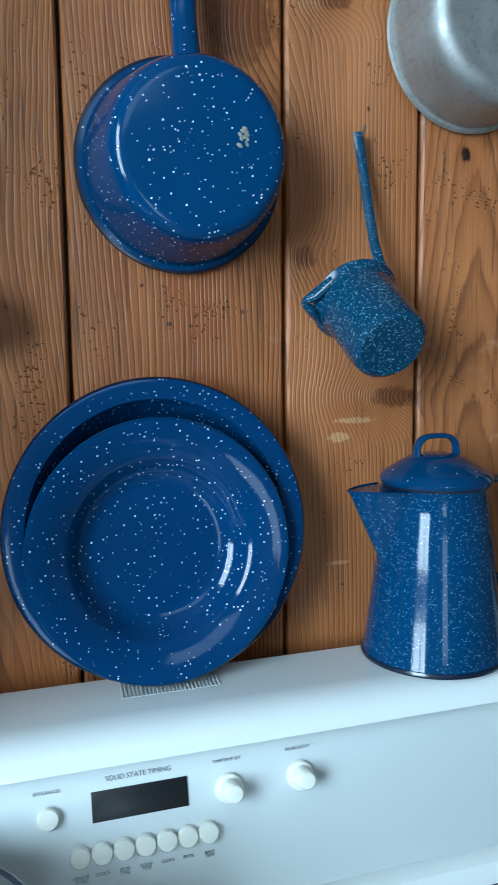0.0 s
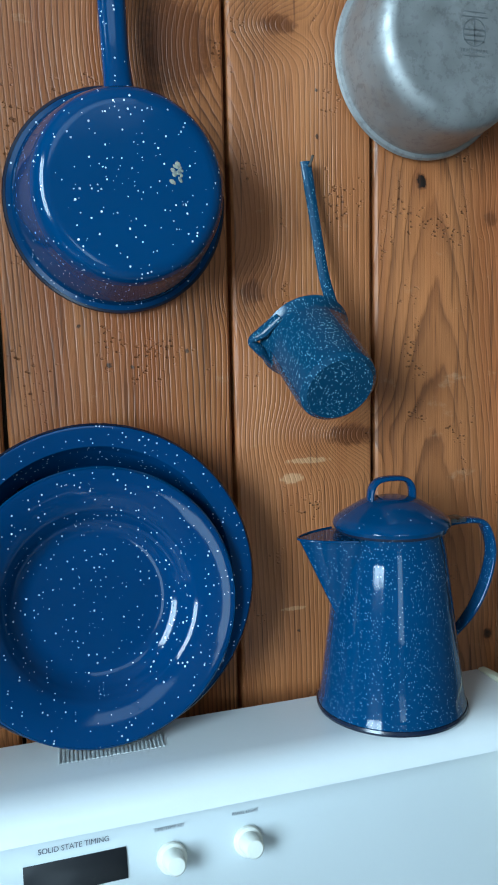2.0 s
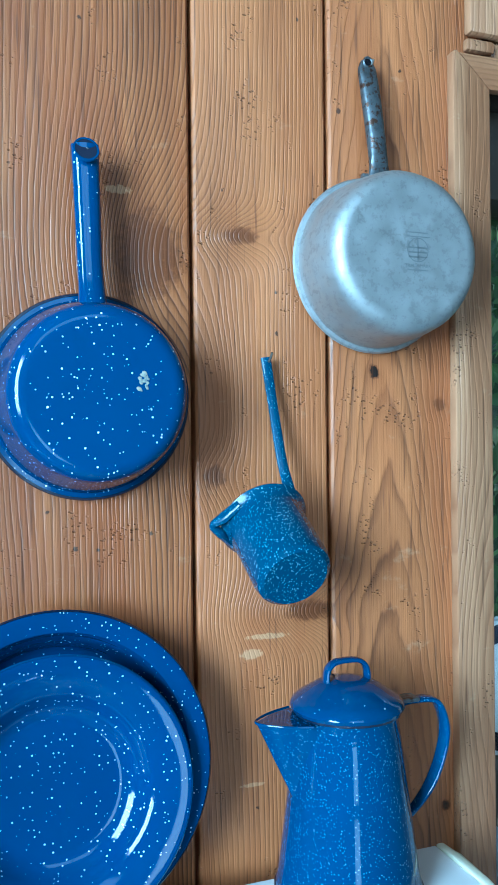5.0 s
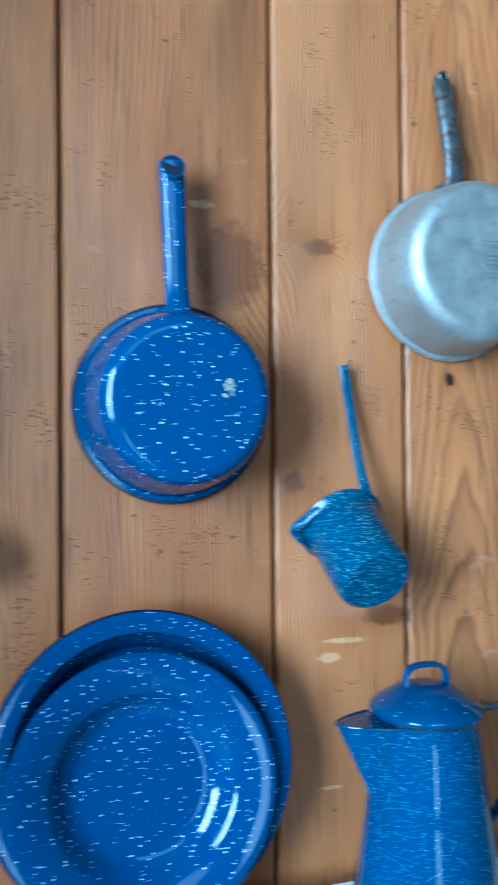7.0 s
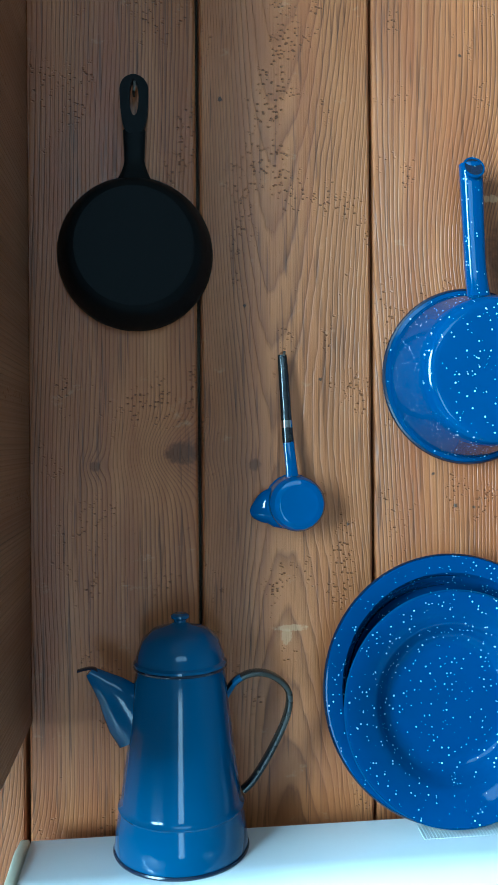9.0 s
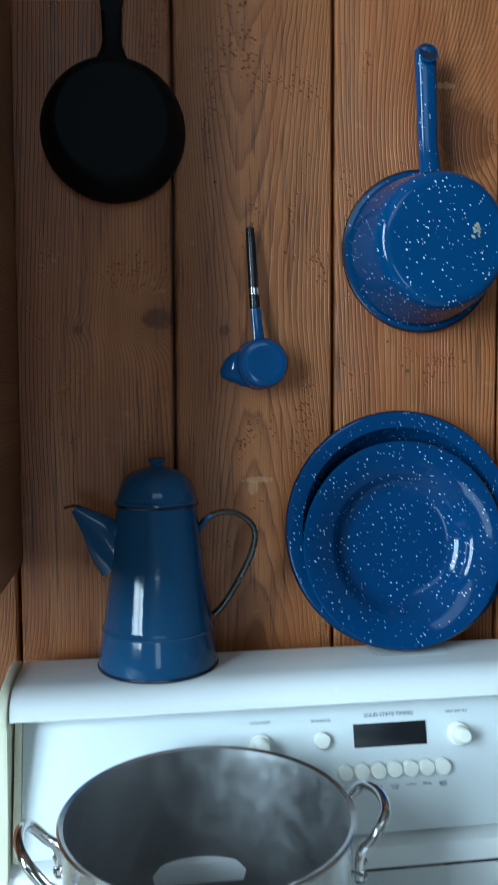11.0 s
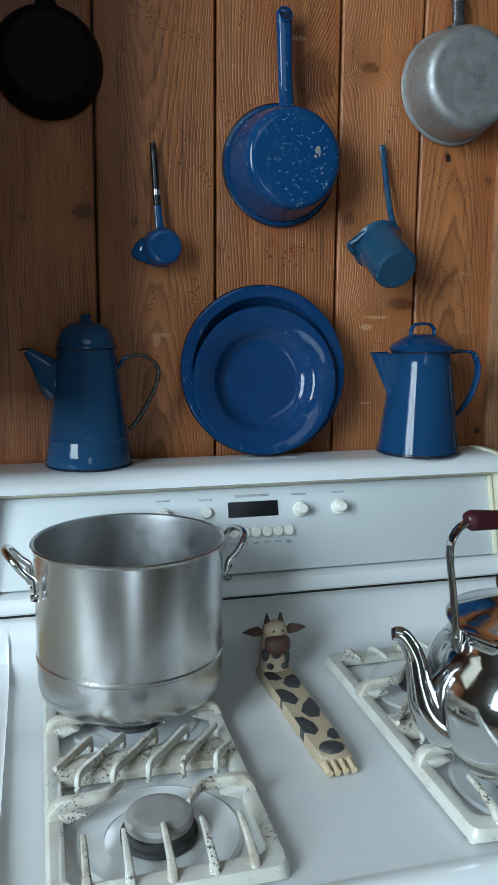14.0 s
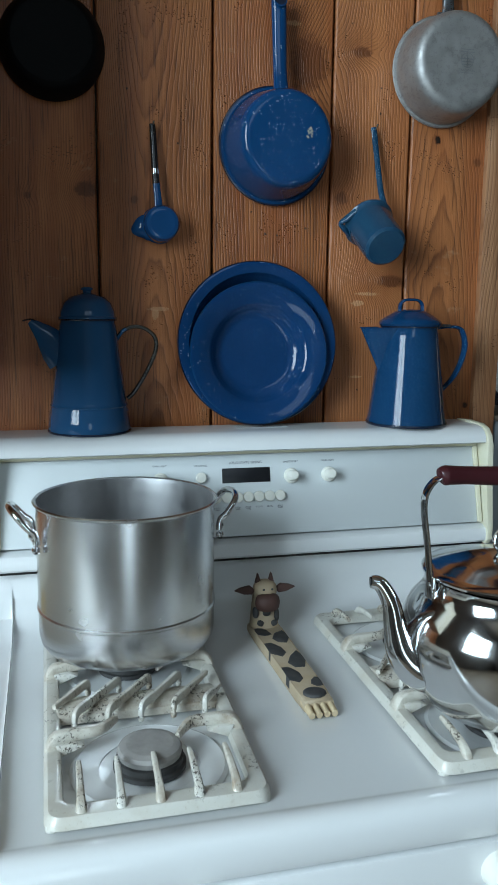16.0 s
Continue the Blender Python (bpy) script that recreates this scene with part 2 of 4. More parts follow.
def enamel(name, base, speck_scale, speck_size, density, dark=0.7, rough=0.055, speck=(0.60, 0.74, 0.90), layers=1, ior=1.37):
    """Vitreous enamel with white flecks, a little uneven like all dipped ware."""
    n = Nodes(name)
    p = n.coord()
    cloud = n.noise(p, 14.0, 3.0)
    col = n.mix(n.math("MULTIPLY", cloud, 0.8), base, tuple(c * dark for c in base))
    for k in range(layers):
        q = n.vmath("ADD", p, (3.1 * k, 1.7 * k, 0.3))
        q = n.vmath("ADD", q, n.vmath("MULTIPLY", n.noise(q, speck_scale * 0.8, 1.0, 0.5, "Color"), (0.12 / speck_scale,) * 3))
        v = n.t.nodes.new("ShaderNodeTexVoronoi")
        n.put(v.inputs["Vector"], q)
        v.inputs["Scale"].default_value = speck_scale * (1.0 if k == 0 else 0.55)
        pick = n.sep(v.outputs["Color"])
        size = n.math("MULTIPLY", n.math("ADD", n.math("MULTIPLY", pick[1], 0.7), 0.3), speck_size * (1.0 if k == 0 else 0.66))
        inside = n.math("LESS_THAN", v.outputs["Distance"], size)
        keep = n.math("LESS_THAN", pick[0], density if k == 0 else density * 0.3)
        col = n.mix(n.math("MULTIPLY", n.math("MULTIPLY", inside, keep), n.math("ADD", n.math("MULTIPLY", pick[2], 0.5), 0.5)), col, speck)
    n.set(Base_Color=col, Roughness=n.ramp(n.noise(p, 40.0, 3.0), [(0.3, rough), (0.8, rough + 0.05)]), IOR=ior)
    n.bump(n.noise(p, 55.0, 2.0), 0.07, 0.0012)
    return n.mat


def metal(name, col, rough, brushed=0.0, stain=0.0, metallic=1.0, spots=None, scale=1.0):
    n = Nodes(name)
    p = n.coord()
    c = n.mix(n.ramp(n.noise(p, 30.0 * scale, 4.0), [(0.35, 0.0), (0.75, 1.0)]), col, tuple(v * (1 - stain) for v in col))
    if spots:
        c = n.mix(n.ramp(n.noise(p, 170.0, 4.0, 0.7), [(0.52, 0.0), (0.6, 1.0)]), c, spots)
    n.set(Base_Color=c, Metallic=metallic, Roughness=n.ramp(n.noise(p, 60.0 * scale, 4.0), [(0.3, rough), (0.8, min(1, rough * 1.6 + 0.03))]))
    if brushed:
        x, y, z = n.sep(p)
        n.bump(n.noise(n.comb(n.math("MULTIPLY", x, 8.0), n.math("MULTIPLY", y, 8.0), n.math("MULTIPLY", z, 900.0)), 1.0, 2.0), brushed, 0.0004)
    return n.mat


def paint(name, col, rough=0.35, dirt=0.12, dirt_col=(0.35, 0.3, 0.2), scale=9.0, chips=None, coat=0.0, chip_from=0.49):
    n = Nodes(name)
    p = n.position()
    c = n.mix(n.math("MULTIPLY", n.ramp(n.noise(p, scale, 5.0, 0.6), [(0.42, 0.0), (0.8, 1.0)]), dirt), col, dirt_col)
    c = n.mix(n.math("MULTIPLY", n.ramp(n.noise(p, scale * 16, 3.0), [(0.64, 0.0), (0.74, 1.0)]), dirt * 0.8), c, dirt_col)
    if chips:
        where = n.math("MULTIPLY", n.ramp(n.noise(p, 260.0, 3.0, 0.7), [(0.54, 0.0), (0.58, 1.0)]), n.ramp(n.noise(p, 24.0, 2.0), [(chip_from, 0.0), (chip_from + 0.09, 1.0)]))
        c = n.mix(n.math("MULTIPLY", where, 0.9), c, chips)
    n.set(Base_Color=c, Roughness=n.ramp(n.noise(p, scale * 3, 4.0), [(0.3, rough), (0.8, rough + 0.12)]))
    n.bsdf.inputs["Coat Weight"].default_value = coat
    n.bump(n.noise(p, 130.0, 3.0), 0.06, 0.001)
    return n.mat


WOOD = board_wood("old_pine_boards", (0.445, 0.154, 0.051), (0.047, 0.0098, 0.0033), KNOTS)
CASING = board_wood("casing_pine", (0.42, 0.21, 0.105), (0.20, 0.08, 0.035), [(0.43, 1.72, 0.012, 0.0, 4.0), (0.42, 1.33, 0.02, 0.0, 4.0)], rings=210)
HEADER = board_wood("header_pine", (0.34, 0.16, 0.075), (0.16, 0.06, 0.028), [], upright=False)
# Near-black backing that puts the shade of the board gaps into colour.
DARK = paint("gap_shadow_dark", (0.03, 0.017, 0.01), 0.9, 0.2)
PLASTER = paint("room_paint", (0.11, 0.10, 0.09), 0.7, 0.1)
CEIL = paint("ceiling_boards", (0.14, 0.11, 0.085), 0.7, 0.1)
SOUTH = paint("dark_wall_paint", (0.10, 0.092, 0.08), 0.7, 0.1)
FLOOR = paint("brown_floor_boards", (0.15, 0.11, 0.075), 0.5, 0.2)
RANGE = paint("white_range_enamel", (0.735, 0.75, 0.755), 0.16, 0.05, (0.55, 0.52, 0.42), 6.0, coat=0.3)
PANEL = paint("control_panel_white", (0.60, 0.635, 0.645), 0.3, 0.05, (0.55, 0.55, 0.5))
CREAM = paint("yellowed_trim", (0.68, 0.65, 0.50), 0.4, 0.2, (0.4, 0.32, 0.16), 20.0)
RECESS_SHADE = paint("yellowed_recess_shade", (0.55, 0.52, 0.38), 0.45, 0.35, (0.36, 0.26, 0.1), 30.0)
KNOBW = paint("ivory_plastic", (0.78, 0.77, 0.70), 0.35, 0.1, (0.45, 0.4, 0.3), 60.0)
GLASSD = paint("dark_display", (0.006, 0.007, 0.010), 0.3, 0.02)
INK = paint("grey_print", (0.12, 0.13, 0.15), 0.6, 0.0)
VENTD = paint("vent_dark", (0.48, 0.51, 0.52), 0.6, 0.1)
GRATE = paint("worn_white_grate_enamel", (0.64, 0.63, 0.58), 0.28, 0.5, (0.30, 0.20, 0.10), 30.0, chips=(0.035, 0.02, 0.012), coat=0.2)
GRATE_CLEAN = paint("white_grate_enamel", (0.60, 0.585, 0.53), 0.26, 0.4, (0.34, 0.25, 0.14), 26.0, chips=(0.04, 0.025, 0.015), coat=0.2, chip_from=0.57)
GRATE_BURNT = paint("burnt_white_grate_enamel", (0.60, 0.57, 0.50), 0.34, 0.85, (0.20, 0.115, 0.05), 42.0, chips=(0.025, 0.014, 0.009), coat=0.1)
BURNER = metal("burner_alloy", (0.36, 0.345, 0.33), 0.6, 0, 0.3, 0.25)
BURNT = metal("burner_base_iron", (0.10, 0.10, 0.10), 0.5, 0, 0.4, 0.6)
BLUE_PAN = enamel("blue_enamel_big_flecks", (0.002, 0.042, 0.128), 270.0, 0.22, 0.66, rough=0.09, layers=2, speck=(0.72, 0.82, 0.93))
BLUE_DISH = enamel("blue_enamel_fine_flecks", (0.002, 0.036, 0.118), 300.0, 0.235, 0.58, layers=2)
BLUE_POT = enamel("blue_enamel_dense_flecks", (0.002, 0.041, 0.116), 500.0, 0.31, 0.9, layers=1, speck=(0.14, 0.28, 0.43))
BLUE_MUG = enamel("blue_grey_enamel_dense_flecks", (0.004, 0.045, 0.098), 540.0, 0.37, 0.88, rough=0.2, layers=1, speck=(0.17, 0.36, 0.47))
BLUE_LID = enamel("blue_enamel_sparse_flecks", (0.002, 0.040, 0.115), 300.0, 0.2, 0.14, layers=1)
BLUE_PLAIN = enamel("plain_mid_blue_enamel", (0.014, 0.070, 0.160), 100.0, 0.0, 0.0, 0.85, layers=1)
BLUE_DIPPER = enamel("plain_bright_blue_enamel", (0.006, 0.062, 0.180), 100.0, 0.0, 0.0, 0.9, layers=1)
NAVY = paint("navy_enamel_edge", (0.006, 0.012, 0.03), 0.15, 0.05)
BLACKEN = paint("black_enamel", (0.005, 0.005, 0.007), 0.2, 0.08)
CHIP = paint("bare_chip", (0.28, 0.27, 0.21), 0.7, 1.0, (0.03, 0.05, 0.09), 420.0)
CAST = paint("seasoned_cast_iron", (0.003, 0.0035, 0.004), 0.5, 0.05, (0.012, 0.011, 0.010), 60.0)
CAST.node_tree.nodes["Principled BSDF"].inputs["Specular IOR Level"].default_value = 0.1
ALU = metal("dull_aluminium", (0.39, 0.385, 0.38), 0.44, 0.1, 0.1, 0.8, spots=(0.31, 0.305, 0.30))
ALU_MARK = metal("stamped_aluminium", (0.30, 0.31, 0.32), 0.45)
RUSTY = metal("rusted_steel_handle", (0.13, 0.14, 0.15), 0.35, 0, 0.6, 0.7, spots=(0.06, 0.026, 0.014), scale=3.0)
STEEL = Nodes("brushed_stainless_steel")
sx, sy, sz = STEEL.sep(STEEL.coord())
turned = STEEL.noise(STEEL.comb(STEEL.math("MULTIPLY", sx, 5.0), STEEL.math("MULTIPLY", sy, 5.0), STEEL.math("MULTIPLY", sz, 1100.0)), 1.0, 3.0)
STEEL.set(Base_Color=STEEL.mix(STEEL.ramp(turned, [(0.3, 0.0), (0.7, 1.0)]), (0.66, 0.66, 0.665), (0.58, 0.58, 0.585)), Metallic=1.0,
          Roughness=STEEL.ramp(STEEL.noise(STEEL.coord(), 22.0, 3.0), [(0.3, 0.25), (0.8, 0.28)]))
STEEL.bump(turned, 0.03, 0.0002)
STEEL = STEEL.mat
SHINE = metal("polished_stainless_steel", (0.66, 0.66, 0.66), 0.075, 0, 0.1)
# Dull steel darkened so that the pot floor stays in shade.
DULL = metal("darkened_dull_steel", (0.36, 0.36, 0.365), 0.5, 0, 0.2)
# Inner wall steel set darker than the outside, shade put into its colour.
INSIDE = metal("brushed_steel_darkened_inside", (0.46, 0.46, 0.465), 0.33, 0.12, 0.1)
NAIL = metal("nail_steel", (0.2, 0.18, 0.16), 0.5, 0, 0.5)
GRIP = paint("dark_red_phenolic_grip", (0.045, 0.008, 0.011), 0.3, 0.1, (0.03, 0.01, 0.01), 30.0)
COW_W = paint("cream_painted_wood", (0.44, 0.345, 0.24), 0.6, 0.6, (0.40, 0.29, 0.16), 60.0)
COW_B = paint("black_painted_wood", (0.035, 0.036, 0.038), 0.6, 0.3, (0.14, 0.12, 0.1), 80.0)
COW_N = paint("brown_painted_wood", (0.075, 0.034, 0.027), 0.6, 0.3, (0.09, 0.04, 0.03), 80.0)
COW_O = paint("bare_tan_wood", (0.56, 0.44, 0.28), 0.6, 0.3, (0.3, 0.18, 0.08), 80.0)
CABINET = paint("cream_cabinet_door", (0.62, 0.54, 0.40), 0.45, 0.1, (0.45, 0.35, 0.2))
COUNTER = paint("beige_laminate", (0.52, 0.49, 0.42), 0.4, 0.25, (0.36, 0.31, 0.24), 25.0)
GREY = paint("grey_splash_panel", (0.33, 0.37, 0.40), 0.45, 0.25, (0.22, 0.24, 0.26), 14.0)
BLOCK = paint("yellow_wood_block", (0.62, 0.42, 0.18), 0.5, 0.2, (0.4, 0.25, 0.1), 40.0)
FRAME = paint("dark_window_frame", (0.07, 0.05, 0.035), 0.5, 0.2)
DIALW = paint("white_dial_face", (0.75, 0.77, 0.78), 0.35, 0.05)
LEAF = Nodes("leaf_green")
LEAF.set(Base_Color=LEAF.ramp(LEAF.t.nodes.new("ShaderNodeNewGeometry").outputs["Random Per Island"], [(0.0, (0.03, 0.09, 0.02)), (0.6, (0.10, 0.24, 0.04)), (1.0, (0.20, 0.34, 0.09))]), Roughness=0.5)
LEAF = LEAF.mat
HEDGE = paint("dark_hedge_green", (0.035, 0.075, 0.02), 0.8, 0.8, (0.09, 0.17, 0.04), 6.0)
SOIL = paint("forest_ground", (0.06, 0.07, 0.03), 0.9, 0.5, (0.03, 0.02, 0.01), 2.0)
GLASS = Nodes("window_glass")
GLASS.set(Base_Color=(1, 1, 1, 1), Roughness=0.0, IOR=1.45)
GLASS.bsdf.inputs["Transmission Weight"].default_value = 1.0
GLASS = GLASS.mat

# ---- building helpers ----


def thing(name, m, label, category, group="", kind=""):
    ob = new(name)
    ob.empty_display_size = 0.02
    ob.matrix_world = m
    return tagged(ob, label, category, group, kind)


def mesh_of(name, bm, mats, smooth=35):
    me = bpy.data.meshes.new(name)
    bmesh.ops.recalc_face_normals(bm, faces=bm.faces)
    bm.to_mesh(me)
    bm.free()
    for mt in mats if isinstance(mats, (list, tuple)) else [mats]:
        me.materials.append(mt)
    if smooth:
        me.shade_smooth()
        me.set_sharp_from_angle(angle=radians(smooth))
    return me


def part(name, bm, mats, parent, label="", m=None, smooth=35):
    ob = new(name, mesh_of(name, bm, mats, smooth))
    ob.parent = parent
    if m is not None:
        ob.matrix_local = m
    return tagged(ob, label)


def single(name, bm, mats, label, category, kind="", m=None, group="", smooth=35):
    ob = new(name, mesh_of(name, bm, mats, smooth))
    if m is not None:
        ob.matrix_world = m
    return tagged(ob, label, category, group, kind)


def box(x0, x1, y0, y1, z0, z1, bevel=0.0, bm=None, seg=2, mat=0):
    bm = bm or bmesh.new()
    r = bmesh.ops.create_cube(bm, size=1.0, matrix=Matrix.Translation(((x0 + x1) / 2, (y0 + y1) / 2, (z0 + z1) / 2)) @ Matrix.Diagonal((x1 - x0, y1 - y0, z1 - z0, 1)))
    fs = {f for v in r["verts"] for f in v.link_faces}
    for f in fs:
        f.material_index = mat
    if bevel:
        es = list({e for v in r["verts"] for e in v.link_edges})
        bmesh.ops.bevel(bm, geom=es, offset=bevel, segments=seg, profile=0.5, affect="EDGES", material=-1)
    return bm


def lathe(profile, seg=64, bm=None, m=None, mat=0):
    """Turns (radius, height) pairs round the z axis; a radius of 0 closes the end."""
    bm = bm or bmesh.new()
    m = m or Matrix()
    profile = list(profile)
    k = 0
    while k < len(profile) - 1:
        (ra, ha), (rb, hb) = profile[k], profile[k + 1]
        if min(ra, rb) < 1e-6 < max(ra, rb) and abs(ha - hb) < 0.1 * max(ra, rb):
            f = 0.95 if ra < rb else 0.05
            profile.insert(k + 1, (ra + (rb - ra) * f, ha + (hb - ha) * f))
            k += 1
        k += 1
    rows = []
    for r, h in profile:
        if r < 1e-6:
            rows.append([bm.verts.new(m @ Vector((0, 0, h)))])
        else:
            rows.append([bm.verts.new(m @ Vector((r * math.cos(2 * math.pi * i / seg), r * math.sin(2 * math.pi * i / seg), h))) for i in range(seg)])
    for a, b in zip(rows, rows[1:]):
        for i in range(seg):
            j = (i + 1) % seg
            q = [a[i % len(a)], a[j % len(a)], b[j % len(b)], b[i % len(b)]]
            q = list(dict.fromkeys(q))
            if len(q) > 2:
                bm.faces.new(q).material_index = mat
    return bm


def sweep(points, w, h, seg=12, bm=None, up=(0, 0, 1), mat=0, power=2.0):
    """A rod along a smooth line through points, with an oval section; w and h: half sizes, single or by point."""
    bm = bm or bmesh.new()
    P = [Vector(p) for p in points]
    W = w if isinstance(w, (list, tuple)) else [w] * len(P)
    H = h if isinstance(h, (list, tuple)) else [h] * len(P)
    path, ww, hh = [], [], []
    steps = 6 if len(P) > 2 else 1
    for i in range(len(P) - 1):
        a, b, c, d = P[max(i - 1, 0)], P[i], P[i + 1], P[min(i + 2, len(P) - 1)]
        for s in range(steps):
            t = s / steps
            path.append(0.5 * (2 * b + (c - a) * t + (2 * a - 5 * b + 4 * c - d) * t * t + (3 * b - a - 3 * c + d) * t ** 3))
            ww.append(W[i] + (W[i + 1] - W[i]) * t)
            hh.append(H[i] + (H[i + 1] - H[i]) * t)
    path.append(P[-1]), ww.append(W[-1]), hh.append(H[-1])
    rows = []
    for i, p in enumerate(path):
        d = (path[min(i + 1, len(path) - 1)] - path[max(i - 1, 0)]).normalized()
        side = d.cross(Vector(up))
        if side.length < 1e-4:
            side = d.cross(Vector((1, 0, 0)))
        side.normalize()
        top = side.cross(d)
        row = []
        for k in range(seg):
            a = 2 * math.pi * k / seg
            c, s = math.cos(a), math.sin(a)
            e = 2.0 / power
            row.append(bm.verts.new(p + side * ww[i] * math.copysign(abs(c) ** e, c) + top * hh[i] * math.copysign(abs(s) ** e, s)))
        rows.append(row)
    for a, b in zip(rows, rows[1:]):
        for k in range(seg):
            bm.faces.new((a[k], a[(k + 1) % seg], b[(k + 1) % seg], b[k])).material_index = mat
    bm.faces.new(rows[0][::-1]).material_index = mat
    bm.faces.new(rows[-1]).material_index = mat
    return bm


def prism(outline, y0, y1, axis="y", bm=None, bevel=0.0, mat=0):
    """Pushes a closed outline through along an axis."""
    bm = bm or bmesh.new()
    put = {"y": lambda a, b, t: (a, t, b), "x": lambda a, b, t: (t, a, b), "z": lambda a, b, t: (a, b, t)}[axis]
    lo = [bm.verts.new(put(a, b, y0)) for a, b in outline]
    hi = [bm.verts.new(put(a, b, y1)) for a, b in outline]
    n = len(lo)
    fs = [bm.faces.new(lo), bm.faces.new(hi[::-1])]
    fs += [bm.faces.new((lo[i], hi[i], hi[(i + 1) % n], lo[(i + 1) % n])) for i in range(n)]
    for f in fs:
        f.material_index = mat
    if bevel:
        es = list({e for f in fs[:2] for e in f.edges})
        bmesh.ops.bevel(bm, geom=es, offset=bevel, segments=2, profile=0.5, affect="EDGES", material=-1)
    return bm


def lettering(text, size, m, mat, parent):
    cu = bpy.data.curves.new("lettering", "FONT")
    cu.body, cu.size, cu.align_x, cu.align_y, cu.extrude, cu.space_line = text, size, "CENTER", "CENTER", 0.0001, 0.8
    tmp = new("lettering", cu)
    me = bpy.data.meshes.new_from_object(tmp.evaluated_get(bpy.context.evaluated_depsgraph_get()))
    bpy.data.objects.remove(tmp)
    me.materials.clear()
    me.materials.append(mat)
    ob = new("lettering", me)
    ob.parent = parent
    ob.matrix_local = m
    return ob

# ---- the room ----
wall_north = tagged(new("wall_north"), "wall of upright old pine boards", "wall", kind="structure")
part("backing", box(-2.0, 0.4405, 0.022, 0.12, 0, 3.5), DARK, wall_north)
part("backing", box(1.5, 2.4, 0.022, 0.12, 0, 3.5), DARK, wall_north)
part("backing", box(0.446, 1.5, 0.022, 0.12, 1.893, 3.5), DARK, wall_north)
part("backing", box(0.446, 1.5, 0.022, 0.12, 0, 1.165), DARK, wall_north)
part("splash_panel", box(0.449, 2.4, 0.0, 0.02, 0.5, 1.165, 0.002), GREY, wall_north, "grey splash panel below the window")

single("ceiling", box(-2.0, 2.4, -3.4, 0.12, 3.5, 3.6), CEIL, "wooden ceiling", "ceiling", "structure")
single("floor", box(-2.0, 2.4, -3.4, 0.12, -0.1, 0.0), FLOOR, "worn brown wooden floor", "floor", "structure")
single("wall_east", box(2.4, 2.5, -3.5, 0.12, -0.1, 3.6), PLASTER, "plain tan wall", "wall", "structure")
wall_west = tagged(new("wall_west"), "plain tan wall with a wide window", "wall", kind="structure")
for a in ((-3.4, -2.58, 0, 3.5), (-1.23, 0.12, 0, 3.5), (-2.58, -1.23, 2.85, 3.5), (-2.58, -1.23, 0, 1.05)):
    part("panel", box(-2.1, -2.0, a[0], a[1], a[2], a[3]), PLASTER, wall_west)
window_2 = tagged(new("window_2"), "wide white window in the side wall", "window", kind="structure")
for a in ((-2.58, -1.23, 2.81, 2.85), (-2.58, -1.23, 1.05, 1.09), (-2.58, -2.54, 1.09, 2.81), (-1.27, -1.23, 1.09, 2.81), (-1.92, -1.88, 1.09, 2.81)):
    part("window_frame", box(-1.93, -1.89, a[0], a[1], a[2], a[3], 0.003), KNOBW, window_2)
wall_south = tagged(new("wall_south"), "plain brown wall with a low window and an added high opening", "wall", kind="structure")
for a in ((-2.0, -1.1, 0, 3.5), (0.7, 2.4, 0, 3.5), (-1.1, 0.7, 3.4, 3.5), (-1.1, 0.7, 1.36, 2.5), (-1.1, -0.62, 0, 1.36), (-0.08, 0.7, 0, 1.36), (-0.62, -0.08, 0, 0.10)):
    part("panel", box(a[0], a[1], -3.4, -3.3, a[2], a[3]), SOUTH, wall_south)
window_3 = tagged(new("window_3"), "tall narrow white window across the room", "window", kind="structure")
for a in ((-0.62, -0.08, 1.33, 1.36), (-0.62, -0.08, 0.10, 0.13), (-0.62, -0.60, 0.13, 1.33), (-0.10, -0.08, 0.13, 1.33)):
    part("window_frame", box(a[0], a[1], -3.27, -3.23, a[2], a[3], 0.003), KNOBW, window_3)
# Added window frame, out of view, round the high sheen light.
window_4 = tagged(new("window_4"), "unseen high window added for the sheen on the boards", "window", kind="structure")
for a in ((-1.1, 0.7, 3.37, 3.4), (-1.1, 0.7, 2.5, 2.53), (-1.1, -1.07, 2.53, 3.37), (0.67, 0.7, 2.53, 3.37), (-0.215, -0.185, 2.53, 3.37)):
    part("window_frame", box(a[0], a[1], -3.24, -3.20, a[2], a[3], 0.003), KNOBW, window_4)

# ---- window beside the range ----
window_1 = tagged(new("window_1"), "wooden window with greenery outside", "window", kind="structure")
part("casing", prism([(0.398, 0.9), (0.4395, 0.9), (0.4395, 1.893), (0.402, 1.927), (0.398, 1.925)], -0.012, 0.0, bevel=0.0015), CASING, window_1, "upright pine casing with a mitred top")
part("casing", prism([(0.4065, 1.926), (0.4415, 1.894), (1.6, 1.894), (1.6, 1.928)], -0.010, 0.0, bevel=0.001), HEADER, window_1, "reddish horizontal casing")
part("window_frame", box(0.4415, 1.5, 0.03, 0.1, 1.80, 1.892, 0.002), FRAME, window_1)
part("window_frame", box(0.4415, 0.455, 0.07, 0.1, 1.17, 1.80, 0.002), FRAME, window_1)
part("window_frame", box(1.48, 1.5, 0.03, 0.1, 1.17, 1.80, 0.002), FRAME, window_1)
part("window_sill", box(0.4415, 1.5, -0.015, 0.115, 1.166, 1.176, 0.003), FRAME, window_1)
pane = part("pane", box(0.454, 1.48, 0.082, 0.086, 1.176, 1.80), GLASS, window_1)
pane.visible_shadow = False

